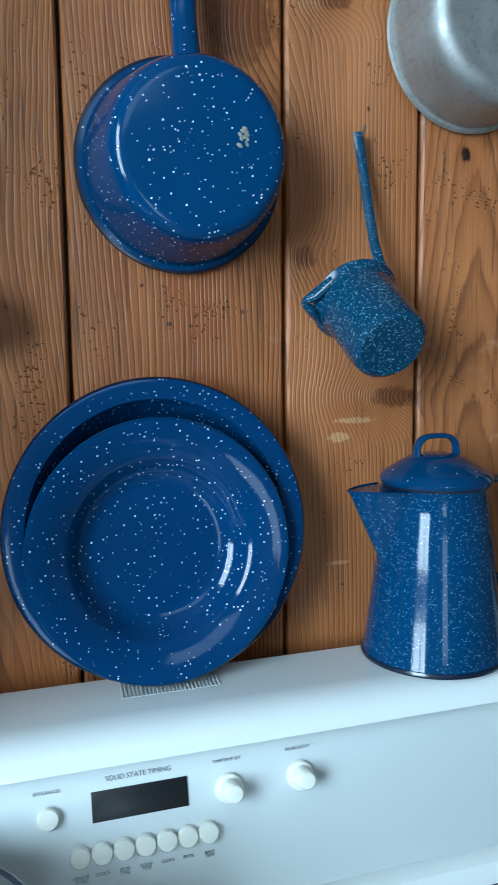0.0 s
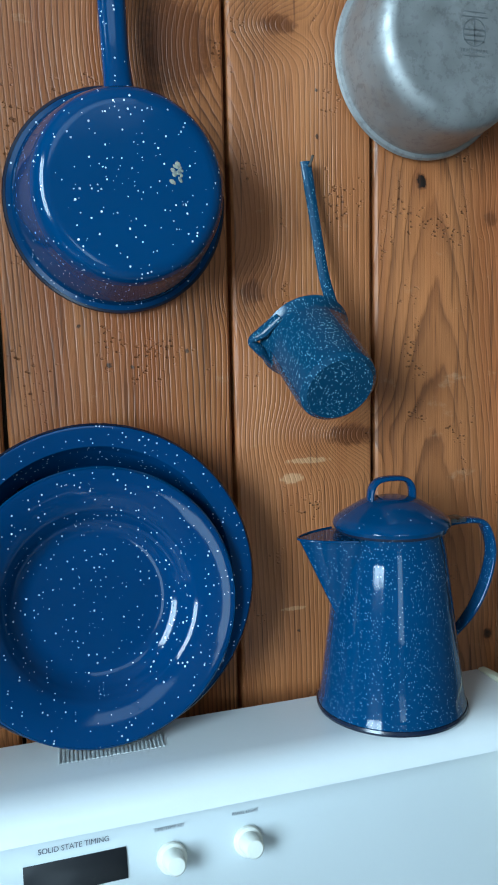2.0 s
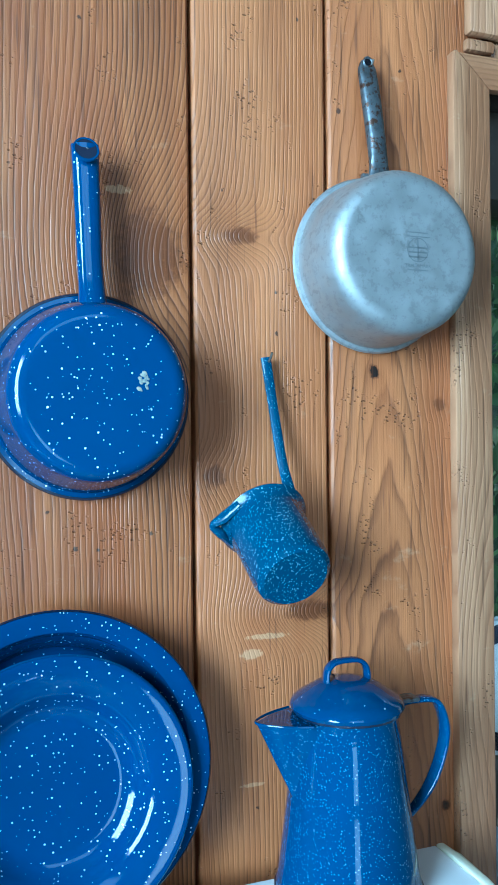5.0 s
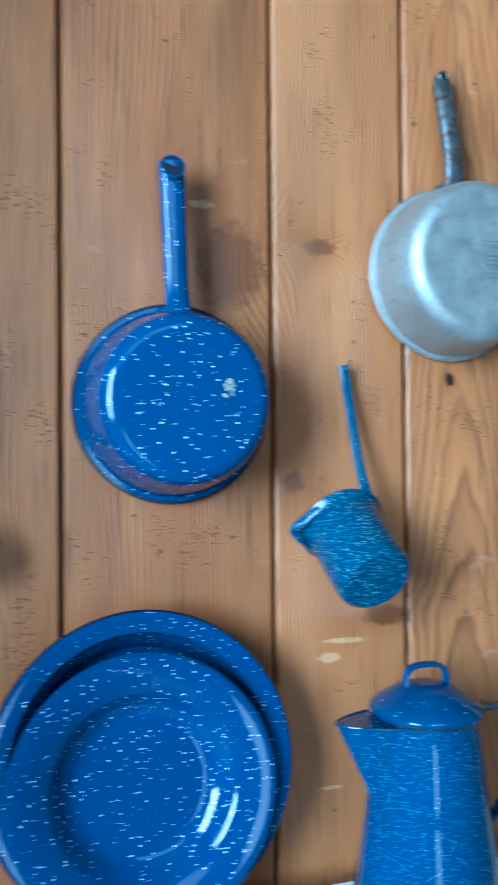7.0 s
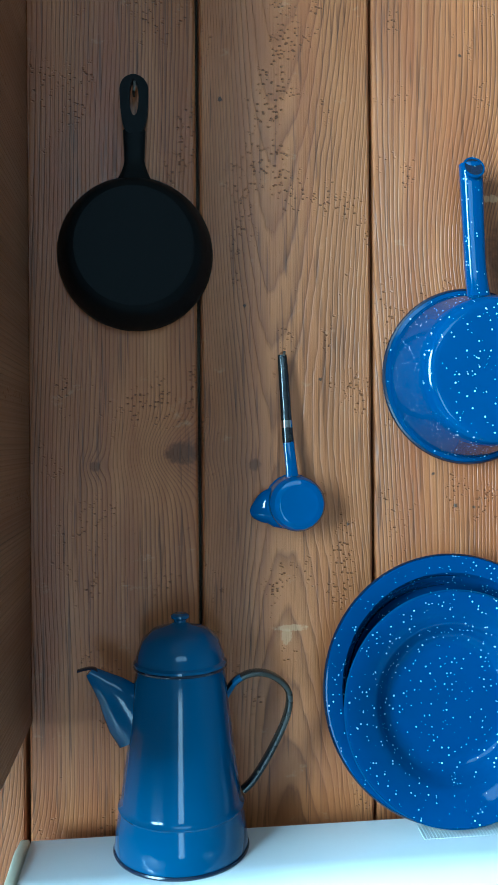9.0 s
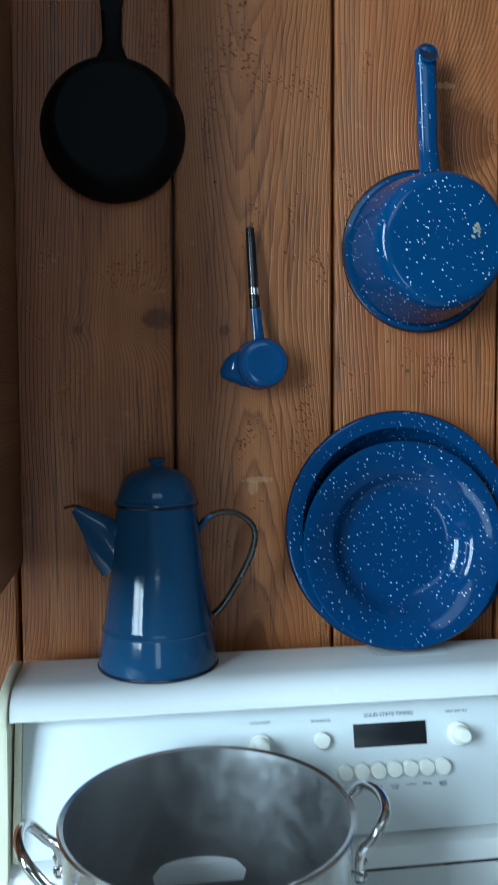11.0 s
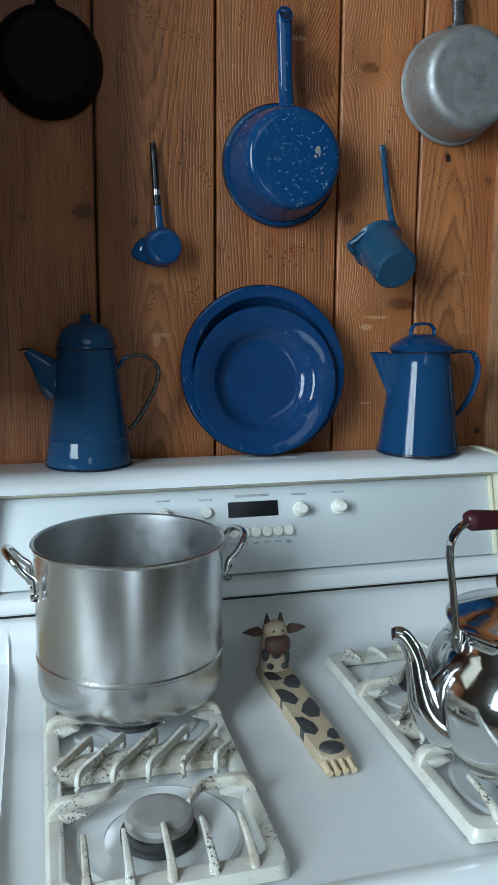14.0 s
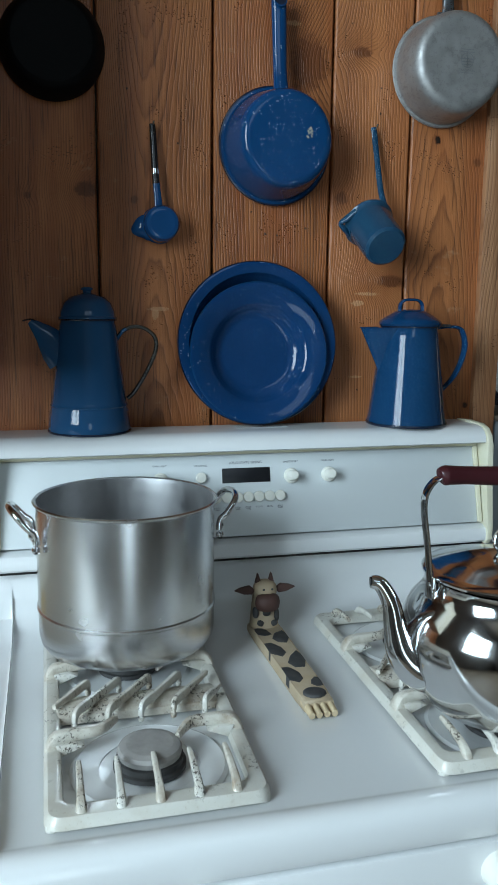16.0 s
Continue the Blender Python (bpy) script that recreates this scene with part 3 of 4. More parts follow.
# ---- outside ----
single("ground", box(-400, 400, 0.13, 800, -1.4, -1.3), SOIL, "dark mossy ground outdoors", "ground", "structure")
random.seed(5)
bm = bmesh.new()
for i in range(17000):
    c = Vector((random.uniform(0.2, 4.2), random.uniform(0.9, 2.6), random.uniform(-1.2, 3.0)))
    if noise.noise(c * 1.3) < -0.35:
        continue
    s = random.uniform(0.018, 0.05)
    rot = Euler((random.uniform(0, 6.3), random.uniform(0, 6.3), random.uniform(0, 6.3))).to_matrix()
    v = [bm.verts.new(c + rot @ Vector(p) * s) for p in ((-1, 0, 0), (-0.3, 0.55, 0.12), (0.5, 0.42, 0.1), (1.1, 0, 0), (0.5, -0.42, 0.1), (-0.3, -0.55, 0.12))]
    bm.faces.new((v[0], v[1], v[2], v[3]))
    bm.faces.new((v[0], v[3], v[4], v[5]))
single("shrub_foliage", bm, LEAF, "dense green leaves outside the window", "foliage", "stuff", smooth=0)

bm = bmesh.new()
bmesh.ops.create_grid(bm, x_segments=70, y_segments=50, size=1.0)
for v in bm.verts:
    x, z = v.co.x * 7 + 4, v.co.y * 4 + 2.4
    v.co = (x, 3.4 + 0.5 * noise.noise(Vector((x, z, 0)) * 1.1) + 0.25 * noise.noise(Vector((x, z, 3)) * 4.0), z)
single("hedge", bm, HEDGE, "dark green hedge beyond the window", "hedge", "stuff", smooth=0)

dial = thing("garden_thermometer", pose(0.60, 0.19, 1.235, 90, 0, 0), "round white dial with a navy ring outside the window", "thermometer")
part("face", lathe([(0, 0), (0.088, 0), (0.088, 0.012), (0, 0.012)], 48), DIALW, dial)
part("ring", lathe([(0.060, 0.012), (0.082, 0.012), (0.082, 0.0135), (0.060, 0.0135), (0.060, 0.012)], 48), NAVY, dial, "navy ring")
for a in range(150, 215, 9):
    part("print_bar", box(-0.0022, 0.0022, -0.006, 0.006, 0, 0.0012), DIALW, dial, "", pose(0.071 * math.cos(radians(a)), 0.071 * math.sin(radians(a)), 0.0132, 0, 0, a + 90))
part("stake", box(-0.01, 0.01, -2.54, -0.05, -0.016, -0.001), FRAME, dial)

# ---- cabinet and counter on the dark side ----
cab = thing("wall_cabinet", pose(-0.691, 0, 1.266), "cream wall cabinet with a brown wooden side", "cabinet")
part("body", box(-0.32, 0.319, -0.276, -0.001, 0, 1.02, 0.002), HEADER, cab, "brown wooden carcass")
part("door", box(-0.318, -0.003, -0.296, -0.277, 0.004, 1.016, 0.004), CABINET, cab)
d = part("door", box(0.0, 0.3165, -0.296, -0.277, 0.004, 1.016, 0.004), CABINET, cab)
part("handle", sweep([(0.03, -0.296, 0.06), (0.03, -0.319, 0.07), (0.03, -0.319, 0.12), (0.03, -0.296, 0.13)], 0.004, 0.004, 8), NAIL, d)
base = thing("base_cabinet", pose(-0.72, 0, 0), "cream base cabinet beside the range", "cabinet")
part("body", box(-0.33, 0.325, -0.58, -0.001, 0, 0.858, 0.003), CABINET, base)
part("door", box(-0.32, 0.315, -0.60, -0.581, 0.1, 0.83, 0.004), CABINET, base)
top = thing("countertop", pose(-0.72, 0, 0.86), "beige laminate countertop with an upstand", "countertop")
part("slab", box(-0.35, 0.329, -0.62, -0.02, 0, 0.036, 0.004), COUNTER, top)
part("upstand", box(-0.35, 0.329, -0.019, -0.001, 0, 0.116, 0.004), COUNTER, top)
# Thin dark strip along the slab's end beside the range.
part("edge_strip", box(0.3292, 0.332, -0.62, -0.02, 0.002, 0.034, 0.0005), DARK, top, "dark strip along the countertop edge")
single("wooden_block", box(-0.03, 0.03, -0.02, 0.02, 0, 0.03, 0.006), BLOCK, "small yellow wooden block on the countertop", "block", m=pose(-0.462, -0.085, 0.896, 0, 0, 25))
counter_r = thing("countertop", pose(0.9, 0, 0.86), "grey countertop beside the range", "countertop")
part("slab", box(-0.52, 1.5, -0.62, -0.002, 0, 0.036, 0.004), GREY, counter_r)
base_r = thing("base_cabinet", pose(0.9, 0, 0), "cream base cabinet beyond the range", "cabinet")
part("body", box(-0.51, 1.5, -0.6, -0.002, 0, 0.858, 0.003), CABINET, base_r)

# ---- the range ----
XL, XR = -0.378, 0.366
stove = thing("gas_range", pose(0, 0, 0), "white enamelled gas range with a timer console", "range")
part("body", box(XL, XR, -0.576, -0.04, 0.02, 0.872, 0.004), RANGE, stove)
oven = part("oven_door", box(XL + 0.004, XR - 0.004, -0.612, -0.577, 0.16, 0.72, 0.006), RANGE, stove)
part("handle", sweep([(-0.30, -0.612, 0.66), (-0.30, -0.654, 0.68), (0.29, -0.654, 0.68), (0.29, -0.612, 0.66)], 0.01, 0.01, 10), RANGE, oven)
part("front_panel", box(XL + 0.002, XR - 0.002, -0.613, -0.577, 0.725, 0.8615, 0.004), RANGE, stove)
for kx in (-0.29, -0.17, 0.11, 0.24):
    part("burner_knob", lathe([(0, 0.034), (0.014, 0.034), (0.017, 0.03), (0.02, 0.0)], 28), KNOBW, stove, "", pose(kx, -0.613, 0.832, 90, 0, 0))

# cooktop: a shallow tray with a rolled front and raised sides
prof = [(-0.580, 0.862), (-0.606, 0.864), (-0.613, 0.868), (-0.6155, 0.875), (-0.6155, 0.894), (-0.613, 0.903), (-0.607, 0.9095), (-0.599, 0.9115), (-0.592, 0.9105), (-0.587, 0.9080),
        (-0.582, 0.9065), (-0.20, 0.9065), (-0.165, 0.909), (-0.145, 0.916), (-0.131, 0.930), (-0.122, 0.955), (-0.118, 0.9905), (-0.06, 0.9905), (-0.06, 0.862)]
part("cooktop", prism(prof, XL + 0.026, XR - 0.026, "x"), RANGE, stove)
for x0, x1 in ((XL, XL + 0.029), (XR - 0.029, XR)):
    side = [(a, b + (0.006 if 0.9 < b < 0.93 else 0.0)) for a, b in prof]
    part("cooktop_side", prism(side, x0, x1, "x", bevel=0.004), RANGE, stove)

# console
shell = [(-0.034, 0.99), (-0.034, 1.175), (-0.100, 1.176), (-0.114, 1.1745), (-0.124, 1.169), (-0.130, 1.161), (-0.1315, 1.153), (-0.128, 1.151), (-0.097, 1.151), (-0.097, 0.99)]
part("console_top", prism(shell, XL + 0.010, XR - 0.010, "x"), RANGE, stove)
# The yellowed strip also carries the shadow under the lip in its colour.
part("recess_strip", box(XL + 0.011, XR - 0.011, -0.106, -0.098, 1.143, 1.1505, 0.001), RECESS_SHADE, stove, "yellowed strip with the overhang's shadow in its colour")
lean = math.degrees(math.atan(0.27))
MP = Matrix.Translation((0, -0.1085, 1.123)) @ pose(0, 0, 0, 90 - lean, 0, 0)
# panel plane: local x along, local y up the panel, local z out of it
panel = part("control_panel", box(XL + 0.018, XR - 0.018, -0.098, 0.0195, -0.012, 0.0, 0.001), PANEL, stove, "", MP)
part("panel_edge", box(XL + 0.011, XL + 0.0178, -0.098, 0.0195, -0.012, 0.003, 0.001), CREAM, stove, "", MP)
part("panel_edge", box(XR - 0.0178, XR - 0.011, -0.098, 0.0195, -0.012, 0.003, 0.001), CREAM, stove, "", MP)
part("lower_rail", prism([(-0.11, 1.024), (-0.134, 1.0245), (-0.143, 1.020), (-0.146, 1.012), (-0.145, 1.002), (-0.140, 0.998), (-0.11, 0.998)], XL + 0.009, XR - 0.009, "x"), RANGE, stove)
part("seam", box(XL + 0.01, XR - 0.01, -0.1365, -0.10, 0.9935, 0.9985), BLACKEN, stove, "dark seam")
cap = [(-0.033, 0.992), (-0.033, 1.176), (-0.06, 1.1785), (-0.105, 1.1785), (-0.122, 1.174), (-0.133, 1.163), (-0.136, 1.150), (-0.140, 1.09), (-0.149, 1.022), (-0.150, 1.004), (-0.142, 0.995)]
part("end_cap", prism(cap, XL, XL + 0.009, "x", bevel=0.002), CREAM, stove, "yellowed cream end cap")
part("end_cap", prism(cap, XR - 0.009, XR, "x", bevel=0.002), CREAM, stove, "yellowed cream end cap")
disp = part("display", box(-0.0535, 0.018, -0.0215, 0.0, 0.0, 0.0012, 0.0004), GLASSD, stove, "dark timer display", MP)


def on_panel(x, y, z=0.0):
    return MP @ Matrix.Translation((x, y, z))


knob_bm = lathe([(0.0112, 0.0), (0.0112, 0.0026), (0.0104, 0.0038), (0.0082, 0.0044), (0.0078, 0.011), (0.0072, 0.0175), (0.0058, 0.0192), (0, 0.0196)], 32)
knob_me = mesh_of("knob", knob_bm, KNOBW)
for kx in (-0.143, 0.050, 0.108):
    k = new("knob", knob_me)
    k.parent, k.matrix_local = stove, on_panel(kx, -0.0142, 0.0003)
flat_me = mesh_of("push_button", lathe([(0.0078, 0.0), (0.0078, 0.004), (0.0068, 0.0058), (0, 0.0062)], 28), KNOBW)
for i in range(8):
    k = new("push_button", flat_me)
    k.parent, k.matrix_local = stove, on_panel(-0.0845, -0.0125, 0.0003) if i == 7 else on_panel(-0.0640 + 0.01585 * i, -0.0425, 0.0003)
for txt, tx, ty, ts in (("SOLID STATE TIMING", -0.018, 0.0075, 0.0045), ("TIME/TEMP SET", 0.050, 0.0065, 0.0030), ("PANEL LIGHT", 0.108, 0.0065, 0.0030),
                        ("OVEN LIGHT", -0.143, 0.0065, 0.0030), ("SET/CANCEL", -0.0845, 0.005, 0.0030), ("MINUTE\nTIMER", -0.064, -0.0585, 0.0028),
                        ("CLOCK", -0.0482, -0.0572, 0.0028), ("STOP\nTIME", -0.0323, -0.0585, 0.0028), ("COOK\nTIME", -0.0165, -0.0585, 0.0028),
                        ("CLEAN", -0.0006, -0.0572, 0.0028), ("BROIL", 0.0153, -0.0572, 0.0028), ("BAKE\nTEMP", 0.0311, -0.0585, 0.0028)):
    lettering(txt, ts * 1.15, on_panel(tx, ty, 0.0004), INK, stove)
# vent louvres in the console top
for i in range(26):
    part("vent_slot", box(-0.0005, 0.0005, -0.016, 0.016, 0, 0.0006), VENTD, stove, "", pose(-0.022 + i * 0.0031, -0.060, 1.1757, 0, 0, -4))

# ---- grates and burners ----


def grate(m):
    g = thing("burner_grate", m, "worn white enamelled double grate with burnt chips", "grate", "grates on the range")
    W, D = 0.1025, 0.199          # half sizes
    bar = 0.014
    # one cast frame with round corners, wider at the ends than along the sides
    loops = []
    for inset_x, inset_y, rad, z in ((0.0, 0.0, 0.014, 0.0), (0.0008, 0.0008, 0.014, 0.006), (0.004, 0.004, 0.013, 0.0105), (0.012, 0.018, 0.012, 0.0115), (0.0165, 0.0235, 0.011, 0.0095), (0.0178, 0.025, 0.010, 0.004), (0.0178, 0.025, 0.010, 0.0)):
        w, d, row = W - inset_x, D - inset_y, []
        for qx, qy, a0 in ((1, 1, 0), (-1, 1, 90), (-1, -1, 180), (1, -1, 270)):
            for k in range(6):
                a = radians(a0 + 18 * k)
                row.append((qx * (w - rad) + rad * math.cos(a), qy * (d - rad) + rad * math.sin(a), z))
        loops.append(row)
    bm = bmesh.new()
    rows = [[bm.verts.new(c) for c in row] for row in loops]
    for a, b in zip(rows, rows[1:] + rows[:1]):
        for k in range(24):
            bm.faces.new((a[k], a[(k + 1) % 24], b[(k + 1) % 24], b[k]))
    part("frame", bm, GRATE_CLEAN, g)
    for s in (-1, 1):
        # slender fingers that rise from the end bar towards the burner
        for k in range(5):
            x = -0.070 + 0.035 * k
            pts = [(x, s * (D - 0.008), 0.006), (x, s * (D - 0.014), 0.014), (x, s * (D - 0.024), 0.0185), (x, s * (D - 0.052), 0.0225), (x, s * (D - 0.066), 0.0228)]
            part("finger", sweep(pts, [0.0055, 0.0046, 0.0036, 0.0030, 0.0024], [0.005, 0.005, 0.0045, 0.0036, 0.0026], 12, power=2.6), GRATE_BURNT if k in (0, 2, 4) else GRATE, g)
        # arms that turn in towards the burner, one forwards and one back
        for e in (-1, 1):
            ya = s * 0.078
            pts = [(e * (W - 0.006), ya, 0.006), (e * (W - 0.012), ya, 0.017), (e * (W - 0.022), ya, 0.0205), (e * (W - 0.052), ya - e * 0.002, 0.0215), (e * (W - 0.062), ya - e * 0.008, 0.0215), (e * (W - 0.074), ya - e * 0.024, 0.0195)]
            part("arm", sweep(pts, [0.010, 0.0085, 0.0058, 0.0046, 0.0042, 0.0026], [0.006, 0.007, 0.0065, 0.006, 0.0055, 0.004], 12, power=3.0), GRATE_BURNT, g)
            part("arm_foot", prism([(e * (W - 0.016), 0.002), (e * (W - 0.012), 0.016), (e * (W - 0.030), 0.0165), (e * (W - 0.040), 0.012)][::1 if e < 0 else -1], ya - 0.010, ya + 0.010, "y", bevel=0.002), GRATE, g)
    # the middle web, sloped, with slanting ribs that hook down in front
    part("cross_bar", prism([(-0.022, 0.001), (-0.022, 0.0095), (0.0, 0.015), (0.022, 0.0095), (0.022, 0.001)], -W + bar, W - bar, "x", bevel=0.002), GRATE_BURNT, g)
    for k in range(-1, 5):
        x = -0.070 + 0.035 * k
        x0, x1 = max(x, -W + 0.009), min(x + 0.052, W - 0.009)
        f0, f1 = (x0 - x) / 0.052, (x1 - x) / 0.052
        pts = [(x0 + (x1 - x0) * q, -0.034 + 0.068 * (f0 + (f1 - f0) * q), 0.0195) for q in (0.06, 0.35, 0.65, 0.94)]
        if f0 == 0:
            pts = [(x, -0.0355, 0.004), (x, -0.0352, 0.0135)] + pts
        if f1 == 1:
            pts += [(x1, 0.0352, 0.0135), (x1, 0.0355, 0.004)]
        ws = [0.0032 if 0 < i < len(pts) - 1 else 0.0025 for i in range(len(pts))]
        part("rib", sweep(pts, ws, [w * (1.7 if 1 < i < len(pts) - 2 else 1.2) for i, w in enumerate(ws)], 12, power=3.0), GRATE_BURNT if k % 2 else GRATE, g)
    for cx in (-1, 1):
        for cy in (-1, 1):
            part("foot", lathe([(0.006, -0.0035), (0.006, 0.002)], 10), GRATE, g, "", pose(cx * (W - 0.007), cy * (D - 0.01), 0))
    return g


def burner(m):
    b = thing("burner", m, "grey alloy gas burner cap on a dark base", "burner", "burners on the range")
    part("bowl", lathe([(0.078, 0.0012), (0.074, 0.0032), (0.066, 0.0016), (0.05, 0.0010), (0.05, 0.0004), (0.078, 0.0004)], 48), RANGE, b, "shallow white drip bowl")
    part("base", lathe([(0.036, 0.0015), (0.036, 0.006), (0.033, 0.007), (0.033, 0.013), (0.030, 0.014), (0, 0.014)], 40), BURNT, b)
    part("cap", lathe([(0.0, 0.0255), (0.024, 0.0255), (0.030, 0.0235), (0.032, 0.020), (0.031, 0.0145), (0, 0.0145)], 40), BURNER, b)
    return b


GZ = 0.9065 + 0.004
left_grate = grate(pose(-0.2065, -0.377, GZ))
copy_thing(left_grate, pose(0.1665, -0.377, GZ))
first = burner(pose(-0.207, -0.488, 0.9065))
for bx, by in ((-0.207, -0.268), (0.172, -0.496), (0.172, -0.276)):
    copy_thing(first, pose(bx, by, 0.9065))

# ---- stock pot ----
pot = thing("stock_pot", pose(-0.2037, -0.245, 0.9362, 0, 0, 5), "brushed stainless steel stock pot without a lid", "stock pot")
R, Hh = 0.1090, 0.1842
body = bmesh.new()
lathe([(0, 0), (R - 0.020, 0), (R - 0.012, 0.0018), (R - 0.006, 0.0055), (R - 0.0018, 0.012), (R, 0.021), (R, 0.050), (R + 0.0016, 0.052), (R + 0.0016, 0.054), (R, 0.056), (R, Hh - 0.003), (R + 0.003, Hh - 0.001), (R + 0.0038, Hh + 0.001),
                    (R + 0.002, Hh + 0.0025), (R - 0.001, Hh + 0.001)], 128, body)
# Inner wall takes the darkened steel for the shade inside the pot.
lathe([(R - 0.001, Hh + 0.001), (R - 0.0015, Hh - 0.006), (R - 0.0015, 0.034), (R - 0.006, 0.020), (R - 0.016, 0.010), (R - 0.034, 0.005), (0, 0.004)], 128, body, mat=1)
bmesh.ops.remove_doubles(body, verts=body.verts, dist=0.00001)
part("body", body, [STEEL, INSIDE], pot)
# Extra disc over the floor, its dark colour stands for shade.
part("inner_base", lathe([(0, 0.0052), (R - 0.036, 0.0056), (R - 0.034, 0.0050), (0, 0.0046)], 64), DULL, pot, "dull inner base darkened to hold back its bright reflection")
for s in (-1, 1):
    h = part("handle", sweep([(s * (R + 0.002), -0.030, Hh - 0.052), (s * (R + 0.003), -0.030, Hh - 0.030), (s * (R + 0.012), -0.030, Hh - 0.021), (s * (R + 0.025), -0.024, Hh - 0.005), (s * (R + 0.030), 0, Hh - 0.001),
                              (s * (R + 0.025), 0.024, Hh - 0.005), (s * (R + 0.012), 0.030, Hh - 0.021), (s * (R + 0.003), 0.030, Hh - 0.030), (s * (R + 0.002), 0.030, Hh - 0.052)], 0.0042, 0.0042, 12), SHINE, pot, "polished wire handle")
    for yy in (-0.030, 0.030):
        for zz in (0.036, 0.048):
            part("rivet", lathe([(0.0038, 0), (0.0034, 0.0018), (0, 0.0028)], 16), SHINE, h, "", pose(s * (R + 0.005), yy, Hh - zz, 0, 90 * s, 0))

# ---- kettle ----
ket = thing("kettle", pose(0.166, -0.502, 0.9355) @ Matrix.Diagonal((1, 1, 1.03, 1)), "polished steel kettle with a dark red grip", "kettle")
part("body", lathe([(0, 0), (0.058, 0), (0.066, 0.002), (0.078, 0.010), (0.093, 0.030), (0.1035, 0.056), (0.1070, 0.078), (0.1050, 0.096), (0.0985, 0.111), (0.0890, 0.122), (0.0840, 0.130), (0.0825, 0.138), (0.0835, 0.142), (0.0815, 0.1435), (0, 0.1435)], 96), SHINE, ket)
lid = part("lid", lathe([(0.0835, 0.1440), (0.0868, 0.1455), (0.0868, 0.1475), (0.0845, 0.1495), (0.074, 0.1515), (0.064, 0.1555), (0.036, 0.163), (0.012, 0.167), (0, 0.167)], 80), SHINE, ket)
part("ring_handle", sweep([(0.016 * math.cos(a), 0.0, 0.179 + 0.013 * math.sin(a)) for a in [radians(-80 + 20 * i) for i in range(18)]], 0.0022, 0.0022, 8, up=(0, 1, 0)), SHINE, lid)
part("spout", sweep([(-0.078, 0.002, 0.046), (-0.094, 0.005, 0.050), (-0.110, 0.008, 0.066), (-0.1175, 0.010, 0.090), (-0.123, 0.013, 0.117), (-0.134, 0.016, 0.136), (-0.144, 0.018, 0.139)],
                    [0.025, 0.0225, 0.0175, 0.0125, 0.0095, 0.0078, 0.0062], [0.027, 0.024, 0.0185, 0.0125, 0.0095, 0.008, 0.006], 24, up=(0, 1, 0)), SHINE, ket)
# The spout is solid: a black plug paints the opening's shade.
part("spout_mouth_shade", sweep([(-0.1405, 0.0173, 0.1395), (-0.1448, 0.0181, 0.1392)], 0.0048, 0.0046, 16, up=(0, 1, 0)), BLACKEN, ket, "dark plug for the shade in the spout opening")
for s in (-1, 1):
    part("bail", sweep([(s * 0.0855, 0, 0.132), (s * 0.088, 0, 0.150), (s * 0.092, 0, 0.180), (s * 0.0975, 0, 0.215), (s * 0.096, 0, 0.232), (s * 0.087, 0, 0.244), (s * 0.073, 0, 0.249)], 0.0014, 0.0062, 12, up=(0, 1, 0), power=4.0), SHINE, ket, "flat steel bail strap")
    br = part("bracket", box(-0.0025, 0.0025, -0.009, 0.009, -0.012, 0.014, 0.002), SHINE, ket, "", pose(s * 0.0852, 0, 0.134))
    part("rivet", lathe([(0.004, 0), (0.0034, 0.0016), (0, 0.0024)], 14), SHINE, br, "", pose(s * 0.0025, 0, 0.004, 0, 90 * s, 0))
part("grip", sweep([(-0.082, 0, 0.2475), (-0.076, 0, 0.2485), (-0.052, 0, 0.2475), (0, 0, 0.2450), (0.052, 0, 0.2475), (0.076, 0, 0.2485), (0.082, 0, 0.2475)], [0.007, 0.0100, 0.0085, 0.0095, 0.0085, 0.0100, 0.007], [0.007, 0.0100, 0.009, 0.010, 0.009, 0.0100, 0.007], 20), GRIP, ket, "dark red grip")

# ---- carved cow spoon rest: one carved piece ----


def blob(bm, c, r, mat, rot=(0, 0, 0), seg=14, power=2.4):
    m = Matrix.Translation(c) @ Euler([radians(a) for a in rot]).to_matrix().to_4x4()
    prof = []
    for i in range(9):
        a = -math.pi / 2 + math.pi * i / 8
        prof.append((math.copysign(abs(math.cos(a)) ** (2 / power), 1), math.copysign(abs(math.sin(a)) ** (2 / power), math.sin(a))))
    prof[0], prof[-1] = (0, -1), (0, 1)
    return lathe(prof, seg, bm, m @ Matrix.Diagonal((*r, 1)), mat)


bm = bmesh.new()
prism([(-0.021, 0.012), (0.021, 0.012), (0.020, -0.02), (0.0185, -0.10), (0.0175, -0.19), (0.0175, -0.221), (-0.0175, -0.221), (-0.0175, -0.19), (-0.0185, -0.10), (-0.020, -0.02)], 0.0, 0.015, "z", bm, 0.004)
for k in range(4):
    sweep([(-0.0135 + 0.009 * k, -0.208, 0.008), (-0.0135 + 0.009 * k, -0.236, 0.005)], [0.0046, 0.0036], [0.0062, 0.0042], 10, bm, mat=3)
blob(bm, (0, -0.205, 0.0155), (0.014, 0.012, 0.004), 1, (0, 0, 0))
sweep([(0, 0.0, 0.006), (0, 0.004, 0.026), (0, 0.006, 0.046), (0, 0.004, 0.060)], [0.021, 0.0185, 0.016, 0.015], [0.019, 0.0145, 0.0125, 0.012], 18, bm, up=(0, 1, 0), power=2.6)
blob(bm, (0, 0.000, 0.066), (0.017, 0.016, 0.013), 0)
blob(bm, (0, -0.014, 0.052), (0.0175, 0.013, 0.0125), 2, power=2.8)
